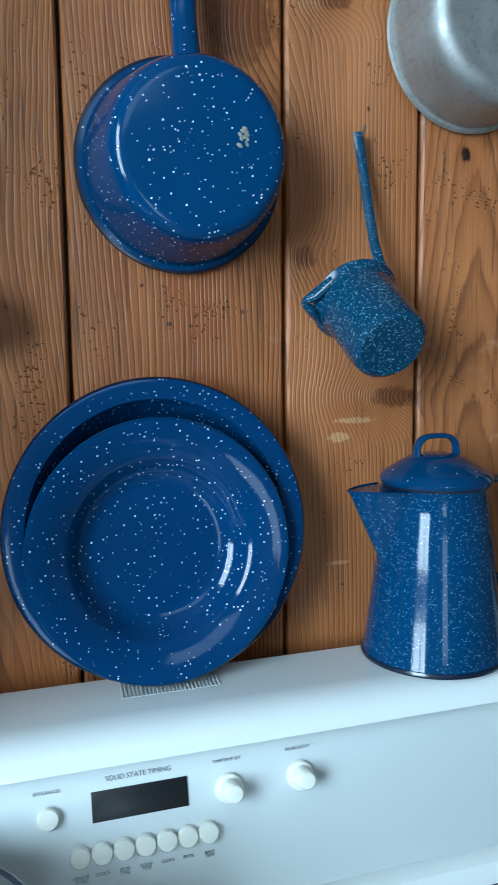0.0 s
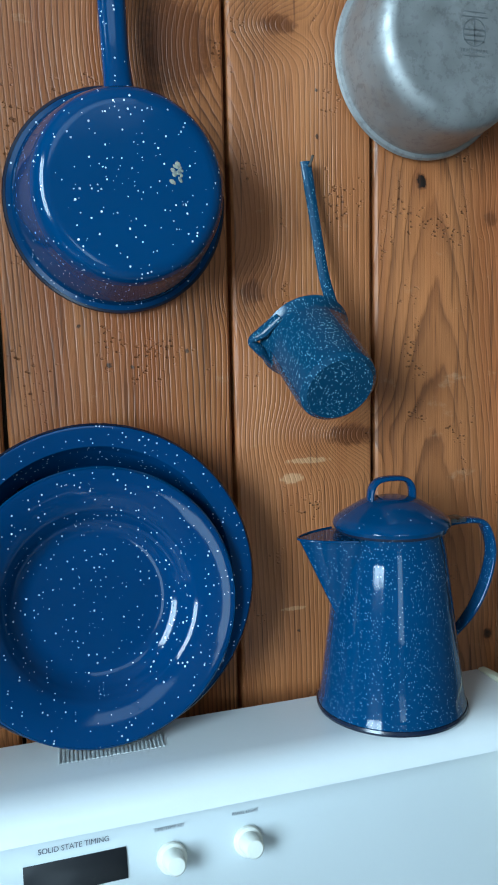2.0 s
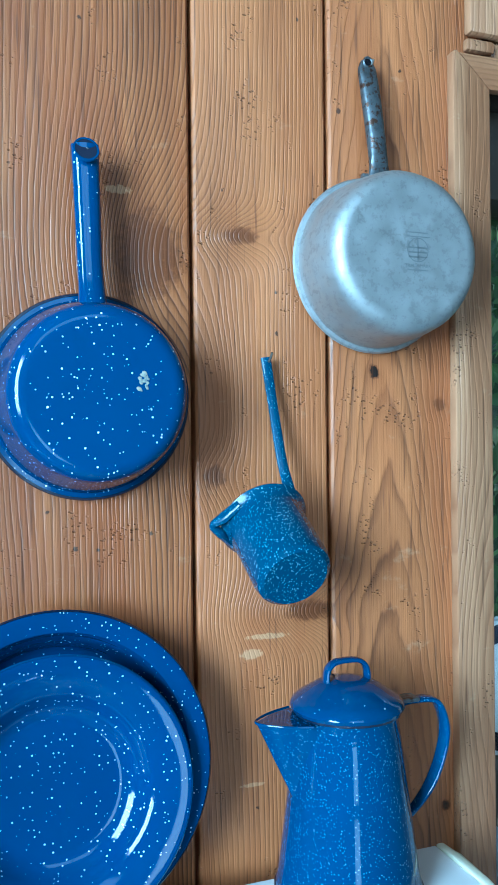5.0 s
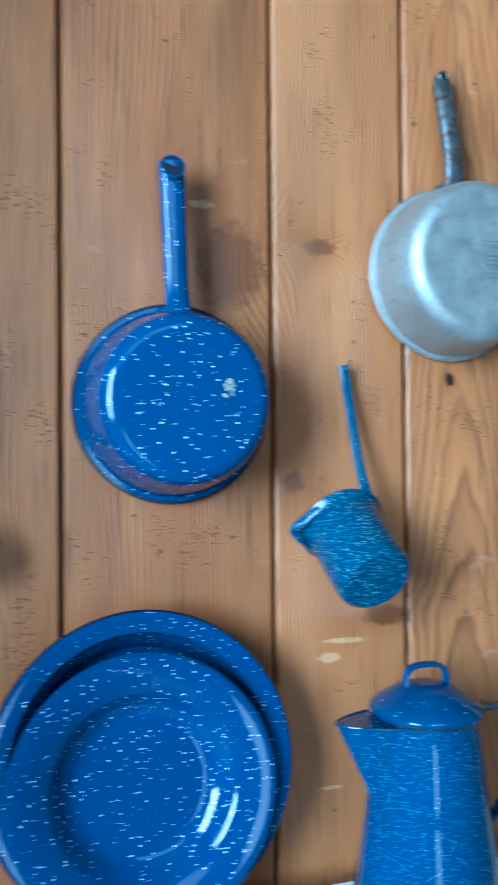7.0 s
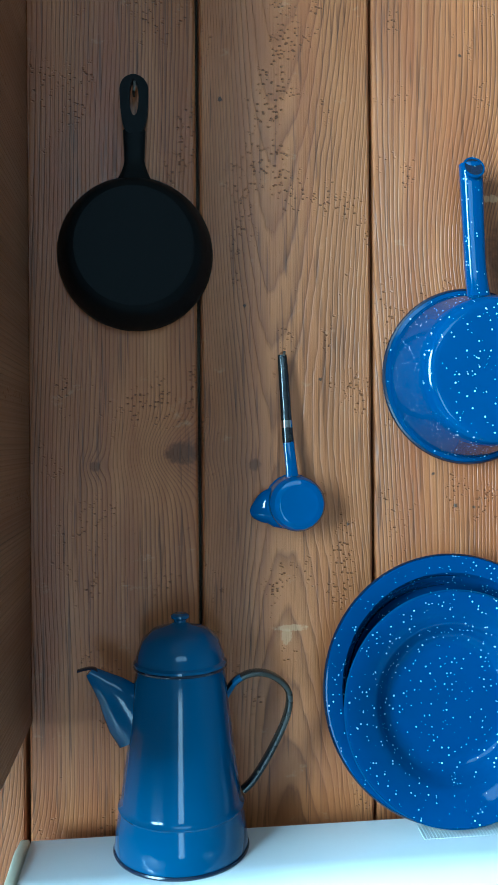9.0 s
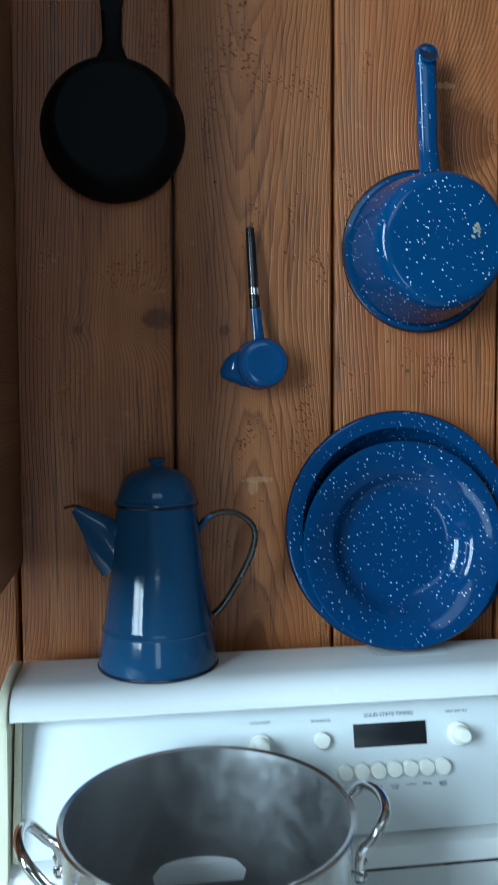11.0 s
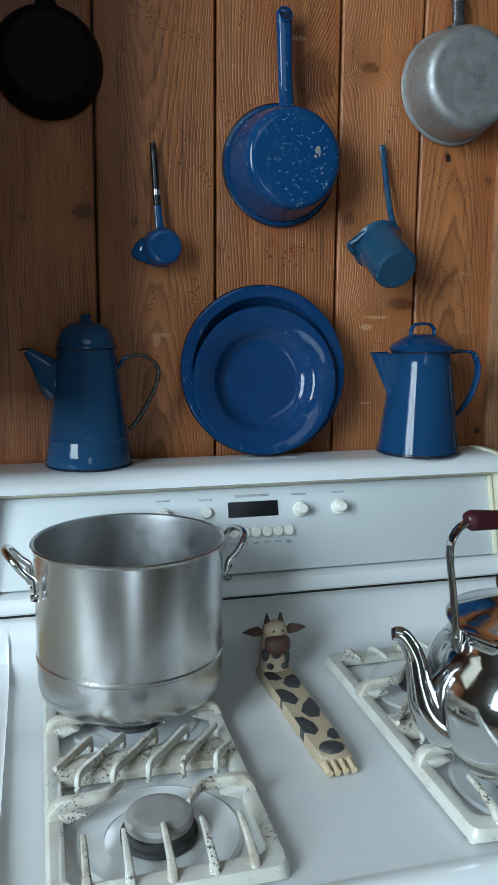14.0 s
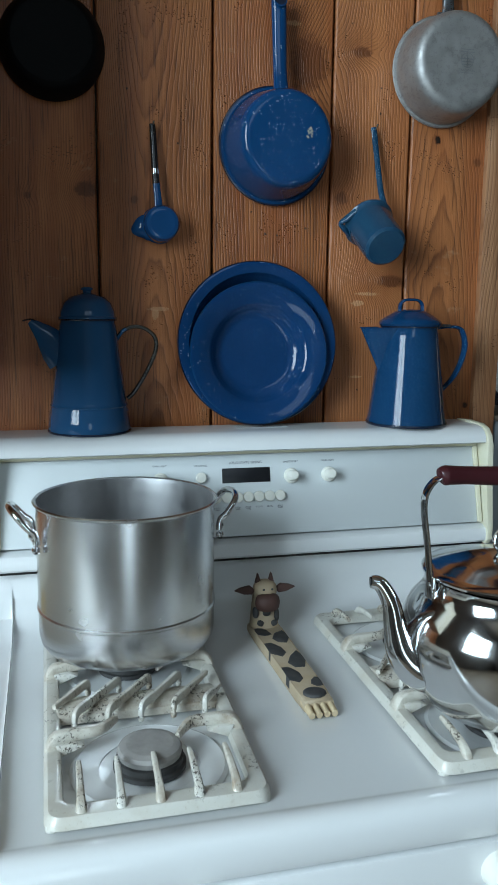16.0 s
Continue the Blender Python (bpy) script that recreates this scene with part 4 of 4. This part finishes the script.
for s in (-1, 1):
    prism([(s * 0.005, 0.074), (s * 0.013, 0.074), (s * 0.0095, 0.088)], -0.001, 0.007, "y", bm, mat=2)
    prism([(s * 0.014, 0.066), (s * 0.022, 0.0725), (s * 0.034, 0.0705), (s * 0.043, 0.0665), (s * 0.030, 0.061), (s * 0.019, 0.060)], -0.003, 0.003, "y", bm, 0.001, mat=2)
    blob(bm, (s * 0.006, -0.0155, 0.0705), (0.0016, 0.001, 0.0016), 1, seg=8)
for c, r, ro in (((-0.0150, -0.008, 0.036), (0.0035, 0.005, 0.008), (0, 0, 30)), ((0.0155, -0.007, 0.030), (0.0035, 0.005, 0.009), (0, 0, -30)), ((0, -0.0112, 0.038), (0.006, 0.002, 0.007), (0, 0, 0)),
                 ((-0.009, -0.0128, 0.022), (0.006, 0.003, 0.004), (0, 30, 20)), ((0.010, -0.0128, 0.021), (0.005, 0.003, 0.004), (0, -30, -20))):
    blob(bm, c, r, 1, ro, 18, 2.6)
random.seed(8)
for cx, cy, rx, ry, turn in ((-0.012, -0.026, 0.011, 0.015, 20), (0.011, -0.046, 0.013, 0.021, -25), (-0.011, -0.080, 0.013, 0.023, 18), (0.010, -0.117, 0.0135, 0.024, -20), (-0.011, -0.154, 0.012, 0.022, 15), (0.013, -0.178, 0.008, 0.012, -10)):
    ring = []
    for k in range(7):
        a = 2 * math.pi * k / 7
        q = random.uniform(0.85, 1.15)
        px, py = rx * q * math.cos(a), ry * q * math.sin(a)
        c, d = math.cos(radians(turn)), math.sin(radians(turn))
        edge = 0.0195 + (cy + 0.02) * 0.012
        ring.append((max(-edge, min(edge, cx + px * c - py * d)), cy + px * d + py * c))
    prism(ring, 0.003, 0.0156, "z", bm, 0.0006, mat=1)
single("spoon_rest", bm, [COW_W, COW_B, COW_N, COW_O], "carved wooden cow spoon rest with black spots", "spoon rest", m=pose(-0.013, -0.205, 0.907, 0, 0, 1), smooth=50)

# ---- enamelware on the console ----


def loop_handle(pts, w, h, up):
    return sweep(pts, w, h, 14, up=up, power=3.0)


bowl = thing("wash_basin", pose(0.0145, -0.051, 1.2995, 83, 0, 0) @ Matrix.Diagonal((0.982, 0.982, 1, 1)), "blue speckled enamel basin leaning on the boards", "basin")
part("shell", lathe([(0.0, -0.040), (0.082, -0.040), (0.090, -0.037), (0.0955, -0.030), (0.1035, -0.006), (0.1068, -0.0005), (0.119, 0.001), (0.1225, 0.0005), (0.1238, -0.0015), (0.1225, -0.0035), (0.119, -0.0025), (0.1065, -0.0035),
                     (0.102, -0.008), (0.094, -0.031), (0.089, -0.039), (0.082, -0.0418), (0.0, -0.0418)], 128), BLUE_DISH, bowl)
part("rolled_edge", lathe([(0.1232, -0.0030), (0.1246, -0.0015), (0.1232, 0.0002), (0.1218, -0.0015), (0.1232, -0.0030)], 128), NAVY, bowl, "dark worn rolled edge")
dish = thing("soup_plate", pose(0.0130, -0.0600, 1.2855, 83.5, 0, 0) @ Matrix.Diagonal((1.008, 1.008, 1, 1)), "blue speckled enamel soup plate set inside the basin", "plate")
part("shell", lathe([(0, -0.022), (0.050, -0.022), (0.058, -0.0205), (0.066, -0.014), (0.071, -0.0065), (0.0755, -0.0035), (0.099, 0.0045), (0.1022, 0.0046), (0.1036, 0.0030), (0.1020, 0.0018), (0.099, 0.0022), (0.076, -0.0056),
                     (0.069, -0.009), (0.064, -0.017), (0.057, -0.0228), (0.050, -0.0242), (0, -0.0242)], 128), BLUE_DISH, dish)

part("rolled_edge", lathe([(0.1030, 0.0022), (0.1042, 0.0034), (0.1030, 0.0046), (0.1018, 0.0034), (0.1030, 0.0022)], 128), BLUE_LID, dish)

cp = thing("coffee_pot", pose(0.2505, -0.068, 1.1765) @ Matrix.Diagonal((1, 1, 0.985, 1)), "blue speckled enamel coffee pot with hinged lid", "coffee pot")
part("body", lathe([(0, 0.002), (0.0602, 0.002), (0.0615, 0.004), (0.0608, 0.007), (0.0593, 0.012), (0.0520, 0.070), (0.0448, 0.130), (0.0421, 0.149), (0.0430, 0.151), (0.0421, 0.152), (0.0403, 0.150), (0.0407, 0.145), (0, 0.145)], 96), BLUE_POT, cp)
part("foot_rim", lathe([(0.0543, -0.0005), (0.0623, -0.0005), (0.0629, 0.0015), (0.0621, 0.0036), (0.0543, 0.0030), (0.0543, -0.0005)], 96), NAVY, cp, "navy foot rim")
lid = part("lid", lathe([(0.0416, 0.1525), (0.0466, 0.153), (0.0480, 0.156), (0.0466, 0.160), (0.0416, 0.164), (0.0326, 0.1695), (0.0294, 0.1715), (0.0235, 0.175), (0.0109, 0.178), (0, 0.1785)], 80), BLUE_LID, cp)
part("lid_edge", lathe([(0.0398, 0.1505), (0.0451, 0.1505), (0.0454, 0.1528), (0.0398, 0.1528), (0.0398, 0.1505)], 64), NAVY, lid)
part("loop", sweep([(-0.019, 0, 0.174), (-0.018, 0, 0.185), (-0.012, 0, 0.1915), (0, 0, 0.193), (0.012, 0, 0.1915), (0.018, 0, 0.185), (0.019, 0, 0.174)], 0.0022, 0.0048, 12, up=(0, 1, 0), power=3.0), BLUE_LID, lid)
bm = bmesh.new()
rings = []
for k in range(7):
    t = k / 6
    z = 0.080 + 0.0695 * t
    tip = -0.0485 - 0.0325 * t
    half = 0.004 + 0.023 * t
    inn = -0.0495 + 0.0115 * t
    rings.append([bm.verts.new((inn + 0.006, -half, z)), bm.verts.new((tip * 0.55 + inn * 0.45, -half * 0.62, z)), bm.verts.new((tip, -0.0012, z)), bm.verts.new((tip, 0.0012, z)), bm.verts.new((tip * 0.55 + inn * 0.45, half * 0.62, z)), bm.verts.new((inn + 0.006, half, z))])
for a, b in zip(rings, rings[1:]):
    for k in range(5):
        bm.faces.new((a[k], a[k + 1], b[k + 1], b[k]))
bm.faces.new(rings[0])
bm.faces.new(rings[-1])
part("spout", bm, BLUE_POT, cp, "", None, 60)
part("spout_edge", sweep([(-0.042, -0.0265, 0.1495), (-0.0655, -0.0165, 0.1495), (-0.0815, 0, 0.1495), (-0.0655, 0.0165, 0.1495), (-0.042, 0.0265, 0.1495)], 0.0011, 0.0011, 8), BLUE_LID, cp)
part("handle", sweep([(0.042, 0, 0.149), (0.060, 0, 0.1515), (0.082, 0, 0.150), (0.0905, 0, 0.140), (0.0945, 0, 0.122), (0.0905, 0, 0.100), (0.081, 0, 0.078), (0.069, 0, 0.062), (0.055, 0, 0.049)], 0.0026, [0.006, 0.006, 0.007, 0.0075, 0.0075, 0.0075, 0.007, 0.006, 0.004], 14, up=(0, 1, 0), power=3.0), BLUE_POT, cp)
part("hinge", box(0.043, 0.066, -0.008, 0.008, 0.1515, 0.1555, 0.0015), RUSTY, cp, "worn steel hinge")

tall = thing("coffee_pot", pose(-0.236, -0.0597, 1.1765) @ Matrix.Diagonal((1, 1, 0.976, 1)), "plain mid-blue enamel coffee pot with a domed lid", "coffee pot")
part("body", lathe([(0, 0.001), (0.0565, 0.001), (0.0580, 0.004), (0.0560, 0.020), (0.0535, 0.0365), (0.0546, 0.0385), (0.0530, 0.0405), (0.0520, 0.044), (0.0455, 0.095), (0.0395, 0.150), (0.0375, 0.160), (0, 0.160)], 96), BLUE_PLAIN, tall)
part("foot_rim", lathe([(0.050, -0.0005), (0.0585, -0.0005), (0.0590, 0.0010), (0.0584, 0.0024), (0.050, 0.0020), (0.050, -0.0005)], 80), NAVY, tall)
lid = part("lid", lathe([(0.0385, 0.1615), (0.0405, 0.162), (0.0405, 0.164), (0.0385, 0.166), (0.0375, 0.172), (0.033, 0.184), (0.024, 0.1925), (0.010, 0.1965), (0.0055, 0.1985), (0.0055, 0.201), (0.008, 0.2025), (0.008, 0.205), (0.0055, 0.2065), (0, 0.2068)], 72), BLUE_PLAIN, tall)
part("lid_edge", lathe([(0.036, 0.1592), (0.0402, 0.1594), (0.0406, 0.1606), (0.0400, 0.1616), (0.036, 0.1616), (0.036, 0.1592)], 64), NAVY, lid)
part("spout", sweep([(-0.034, 0, 0.103), (-0.0425, 0, 0.1155), (-0.054, 0, 0.1340), (-0.067, 0, 0.1475), (-0.078, 0, 0.1575)], [0.0235, 0.0225, 0.0180, 0.0105, 0.0042], [0.013, 0.0125, 0.0105, 0.008, 0.0055], 22, up=(0, 1, 0)), BLUE_PLAIN, tall)
part("spout_edge", sweep([(-0.088, 0, 0.1583), (-0.075, 0, 0.1602), (-0.066, 0, 0.153)], 0.0045, 0.0012, 10, up=(0, 0, 1)), NAVY, tall)
part("handle", sweep([(0.040, 0, 0.132), (0.047, 0, 0.143), (0.062, 0, 0.1505), (0.080, 0, 0.148), (0.0945, 0, 0.134), (0.0935, 0, 0.112), (0.080, 0, 0.082), (0.064, 0, 0.056), (0.054, 0, 0.046)], 0.0029, 0.0060, 12, up=(0, 1, 0), power=3.0), BLACKEN, tall, "dark enamelled strap handle")
part("handle_root", sweep([(0.0385, 0, 0.130), (0.047, 0, 0.1432), (0.053, 0, 0.1475)], 0.0028, 0.0062, 12, up=(0, 1, 0), power=3.0), BLUE_PLAIN, tall)

# ---- things hung on the boards; local z points into the room ----


def nail(x, z, out=0.03):
    n = single("nail", sweep([(0, 0, -0.012), (0, 0, out * 0.8), (0.0006, 0.002, out), (0.0012, 0.008, out + 0.003)], 0.0012, 0.0012, 8), NAIL, "small bent steel nail in the board", "nail", m=pose(x, 0, z, 100, 0, 0), group="nails in the boards")
    return n


sp = thing("saucepan", pose(0.047, -0.004, 1.589, 90, 0, 0), "blue speckled enamel saucepan hung by its handle", "saucepan")
part("body", lathe([(0.079, 0.0), (0.083, 0.0), (0.0845, 0.002), (0.083, 0.0045), (0.0795, 0.005), (0.078, 0.008), (0.0695, 0.058), (0.0675, 0.0650), (0.0652, 0.0695), (0.0620, 0.0725), (0.057, 0.0737), (0, 0.0738), (0, 0.0722), (0.056, 0.072), (0.0630, 0.067), (0.0775, 0.004), (0.079, 0.0)], 128), BLUE_PAN, sp)
part("rolled_edge", lathe([(0.0832, 0.0004), (0.0850, 0.0006), (0.0858, 0.0024), (0.0850, 0.0042), (0.0832, 0.0046), (0.0832, 0.0004)], 128), NAVY, sp, "dark worn rolled edge")
hd = part("handle", sweep([(0.0, 0.070, 0.030), (0.0, 0.082, 0.0275), (-0.001, 0.105, 0.025), (-0.002, 0.150, 0.023), (-0.0035, 0.200, 0.022)], [0.012, 0.0105, 0.0100, 0.0105, 0.0112], [0.008, 0.0080, 0.0075, 0.0075, 0.0080], 24, up=(0, 0, 1), power=2.6), BLUE_PAN, sp)
part("handle_mouth", lathe([(0.0082, 0.0), (0.0088, 0.0012), (0.0102, 0.0012), (0.0108, 0.0), (0.0082, 0.0)], 28), BLUE_PAN, hd, "", Matrix.Translation((-0.0035, 0.1945, 0.0296)) @ pose(0, 0, 0, -24, 0, 0) @ Matrix.Diagonal((1.0, 1.15, 1, 1)))
# Flat navy disc: the dark inside of the hollow end put into colour.
part("handle_hollow_shade", lathe([(0, 0.0006), (0.0088, 0.0006), (0.0088, 0.0), (0, 0.0)], 28), NAVY, hd, "dark disc for the shade in the open handle end", Matrix.Translation((-0.0035, 0.1946, 0.0300)) @ pose(0, 0, 0, -24, 0, 0) @ Matrix.Diagonal((1.0, 1.15, 1, 1)))
bm = bmesh.new()
random.seed(3)
for i in range(20):
    a = random.uniform(0, 6.3)
    r = random.uniform(0, 0.0075)
    blob(bm, (r * math.cos(a) * 0.7, r * math.sin(a), 0), (random.uniform(0.0006, 0.0018), random.uniform(0.0008, 0.0024), 0.0004), 0, (0, 0, random.uniform(0, 90)), 8, 2.0)
part("chip", bm, CHIP, sp, "bare chipped patch", pose(0.030, 0.009, 0.0738))
nail(0.0435, 1.783, 0.03)

al = thing("saucepan", pose(0.313, -0.004, 1.7135, 90, 0, 0), "dull aluminium saucepan with a rusted handle", "saucepan")
part("body", lathe([(0.077, 0.0), (0.0805, 0.0), (0.082, 0.0018), (0.0805, 0.004), (0.0775, 0.0045), (0.0745, 0.040), (0.0720, 0.056), (0.0690, 0.0625), (0.0640, 0.0665), (0.060, 0.0675), (0, 0.0668), (0, 0.0655), (0.062, 0.0655), (0.070, 0.058), (0.0755, 0.004), (0.077, 0.0)], 128), ALU, al)
ring = part("stamp_ring", lathe([(0.0098, 0), (0.0105, 0), (0.0105, 0.0003), (0.0098, 0.0003), (0.0098, 0)], 40), ALU_MARK, al, "stamped maker's roundel", pose(0.008, 0.001, 0.0669))
for k in range(4):
    part("stamp_bar", box(-0.009, 0.009, -0.0006, 0.0006, 0, 0.0003), ALU_MARK, ring, "", pose(0, -0.006 + 0.004 * k, 0) if k < 3 else pose(0, 0, 0, 0, 0, 90))
for k, (yy, w) in enumerate(((0.016, 0.010), (0.0125, 0.012), (-0.0165, 0.010))):
    part("stamp_line", box(-w, w, -0.0004, 0.0004, 0, 0.0003), ALU_MARK, al, "", pose(0.008, yy, 0.0669))
lettering("TRADE-MARK", 0.0042, pose(0.008, -0.0128, 0.0671), ALU_MARK, al)
part("handle", sweep([(0.001, 0.078, 0.012), (0.000, 0.090, 0.0135), (-0.003, 0.115, 0.014), (-0.007, 0.150, 0.013), (-0.0095, 0.178, 0.010), (-0.0105, 0.187, 0.009)], [0.0125, 0.0092, 0.0088, 0.0092, 0.0090, 0.0045], [0.002, 0.0045, 0.0065, 0.006, 0.004, 0.002], 16, up=(0, 0, 1), power=2.6), RUSTY, al, "rust-flecked steel handle")
part("hanging_ring", lathe([(0.0030, 0), (0.0042, 0.0008), (0.0054, 0), (0.0042, -0.0008), (0.0030, 0)], 20), RUSTY, al, "", pose(-0.0100, 0.184, 0.0135))
# Solid black disc stands for the shade in the hanging hole.
part("handle_hole_shade", lathe([(0, 0.0004), (0.0031, 0.0004), (0.0031, 0), (0, 0)], 16), BLACKEN, al, "", pose(-0.0100, 0.184, 0.0132))
part("handle_plate", box(-0.016, 0.016, 0.0715, 0.083, 0.006, 0.0125, 0.002), RUSTY, al)
for xx in (-0.009, 0.009):
    part("rivet", lathe([(0.003, 0), (0.0025, 0.0012), (0, 0.002)], 12), RUSTY, al, "", pose(xx, 0.078, 0.0125))
nail(0.306, 1.895, 0.016)

mug = thing("dipper", Matrix.Translation((0.1945, -0.022, 1.4825)) @ pose(0, 0, 0, 90 + 32, -4, 0), "small blue-grey speckled enamel dipper hung on a nail", "dipper")
part("cup", lathe([(0.034, 0.0), (0.0385, 0.0), (0.0392, 0.0014), (0.038, 0.003), (0.0345, 0.007), (0.0335, 0.012), (0.0328, 0.066), (0.0312, 0.0735), (0.027, 0.077), (0, 0.0775), (0, 0.0765), (0.027, 0.0760), (0.0318, 0.066), (0.0330, 0.004), (0.034, 0.0)], 72), BLUE_MUG, mug)
part("pouring_lip", sweep([(-0.028, -0.020, 0.003), (-0.040, -0.006, 0.003), (-0.047, 0.002, 0.002), (-0.038, 0.010, 0.003), (-0.026, 0.024, 0.004)], [0.003, 0.0045, 0.003, 0.0045, 0.003], [0.005, 0.0065, 0.003, 0.0065, 0.005], 12, up=(0, 0, 1)), BLUE_MUG, mug)
inv = mug.matrix_world.inverted()
hp = [inv @ Vector(p) for p in ((0.2135, -0.040, 1.503), (0.2145, -0.031, 1.512), (0.212, -0.022, 1.535), (0.207, -0.014, 1.585), (0.2025, -0.010, 1.625))]
part("handle", sweep(hp, [0.0068, 0.0052, 0.0048, 0.0046, 0.0050], [0.0022, 0.0026, 0.0028, 0.0026, 0.0020], 12, up=inv.to_3x3() @ Vector((0, -1, 0))), BLUE_MUG, mug)
nail(0.2045, 1.6235, 0.014)

sd = thing("dipper", pose(-0.127, -0.004, 1.4695, 90, 0, 0), "tiny plain blue enamel dipper with a black handle", "dipper")
part("cup", lathe([(0.0235, 0.0), (0.0262, 0.0), (0.0266, 0.001), (0.0258, 0.002), (0.0252, 0.006), (0.0258, 0.024), (0.0250, 0.034), (0.0225, 0.0385), (0.018, 0.0400), (0, 0.0402), (0, 0.0392), (0.018, 0.039), (0.0240, 0.032), (0.0243, 0.006), (0.0235, 0.0)], 64), BLUE_DIPPER, sd)
part("pouring_lip", sweep([(-0.010, -0.004, 0.011), (-0.024, -0.005, 0.010), (-0.034, -0.008, 0.008), (-0.0405, -0.010, 0.006)], [0.021, 0.0175, 0.0110, 0.0035], [0.010, 0.009, 0.0065, 0.003], 16, up=(0, 0, 1)), BLUE_DIPPER, sd)
part("handle_root", sweep([(-0.003, 0.022, 0.020), (-0.004, 0.034, 0.020), (-0.006, 0.058, 0.016)], [0.0062, 0.0054, 0.0052], [0.003, 0.0026, 0.0026], 12, up=(0, 0, 1)), BLUE_DIPPER, sd)
bk = part("handle", sweep([(-0.006, 0.056, 0.016), (-0.0075, 0.085, 0.013), (-0.009, 0.120, 0.010), (-0.010, 0.139, 0.008)], [0.0054, 0.0050, 0.0048, 0.0042], [0.003, 0.0034, 0.0034, 0.0026], 14, up=(0, 0, 1)), BLACKEN, sd, "glossy black handle")
part("collar", sweep([(-0.0068, 0.070, 0.0148), (-0.0072, 0.077, 0.0142)], 0.0057, 0.0040, 14, up=(0, 0, 1)), SHINE, bk, "bare steel collar")
nail(-0.1365, 1.606, 0.012)

sk = thing("skillet", pose(-0.2735, -0.004, 1.7025, 90, 0, 0), "small black cast-iron skillet hung on the boards", "skillet")
part("pan", lathe([(0.066, 0.0), (0.0715, 0.0), (0.0720, 0.003), (0.0700, 0.010), (0.0620, 0.030), (0.0580, 0.0350), (0.0535, 0.0365), (0.0525, 0.0362), (0, 0.0362), (0, 0.0322), (0.054, 0.0322), (0.066, 0.0)], 96), CAST, sk)
bm = bmesh.new()
out, inn = [], []
for i in range(28):
    a = 2 * math.pi * i / 28
    sn = math.sin(a) if math.cos(a) > 0 else math.copysign(abs(math.sin(a)) ** 0.55, math.sin(a))
    out.append((0.0132 * sn, 0.148 + (0.0145 if math.cos(a) > 0 else 0.040) * math.cos(a)))
    inn.append((0.0042 * math.sin(a), 0.141 + 0.0165 * math.cos(a)))
lo = {}
for z, key in ((0.006, 0), (0.015, 1)):
    lo[key] = ([bm.verts.new((x, y, z)) for x, y in out], [bm.verts.new((x, y, z)) for x, y in inn])
for i in range(28):
    j = (i + 1) % 28
    for key in (0, 1):
        bm.faces.new((lo[key][0][i], lo[key][0][j], lo[key][1][j], lo[key][1][i]))
    for k in (0, 1):
        bm.faces.new((lo[0][k][i], lo[0][k][j], lo[1][k][j], lo[1][k][i]))
part("handle_eye", bm, CAST, sk, "flat handle end with a hanging slot")
part("handle", sweep([(0, 0.058, 0.014), (0, 0.072, 0.012), (0, 0.084, 0.0105), (0, 0.112, 0.0105)], [0.020, 0.0125, 0.0092, 0.0105], [0.009, 0.006, 0.0048, 0.0045], 16, up=(0, 0, 1), power=2.8), CAST, sk)
nail(-0.274, 1.853, 0.018)

# ---- the boards of the wall ----
edges = [-2.0, -1.79, -1.6, -1.4, -1.21, -1.04, -0.87, -0.70, -0.545, -0.376, -0.2145, -0.046, 0.139, 0.269, 0.442]
for a, b in zip(edges, edges[1:]):
    hi = 3.5
    bm = box(a + 0.0016, b - 0.0016, 0.0, 0.021, 0.0, hi)
    es = [e for e in bm.edges if all(v.co.y < 0.001 for v in e.verts) and abs(e.verts[0].co.z - e.verts[1].co.z) > 1]
    bmesh.ops.bevel(bm, geom=es, offset=0.0055, segments=3, profile=0.6, affect="EDGES")
    bd = part("board", bm, WOOD, wall_north)
    if b < 0.44 and random.random() < 0.5:
        bd.location.y = random.uniform(0.0, 0.0008)
for i, (z0, z1) in enumerate(((1.930, 1.945), (1.949, 2.10), (2.104, 2.30), (2.304, 3.5))):
    part("board", box(0.449, 2.4, -0.002 + 0.001 * i, 0.021, z0, z1, 0.003), CASING, wall_north)
part("board", box(0.415, 0.4475, -0.010, -0.0006, 1.9300, 1.942, 0.003), CASING, wall_north)
part("board", box(0.415, 1.6, -0.016, -0.0026, 1.9445, 2.10, 0.004), CASING, wall_north)
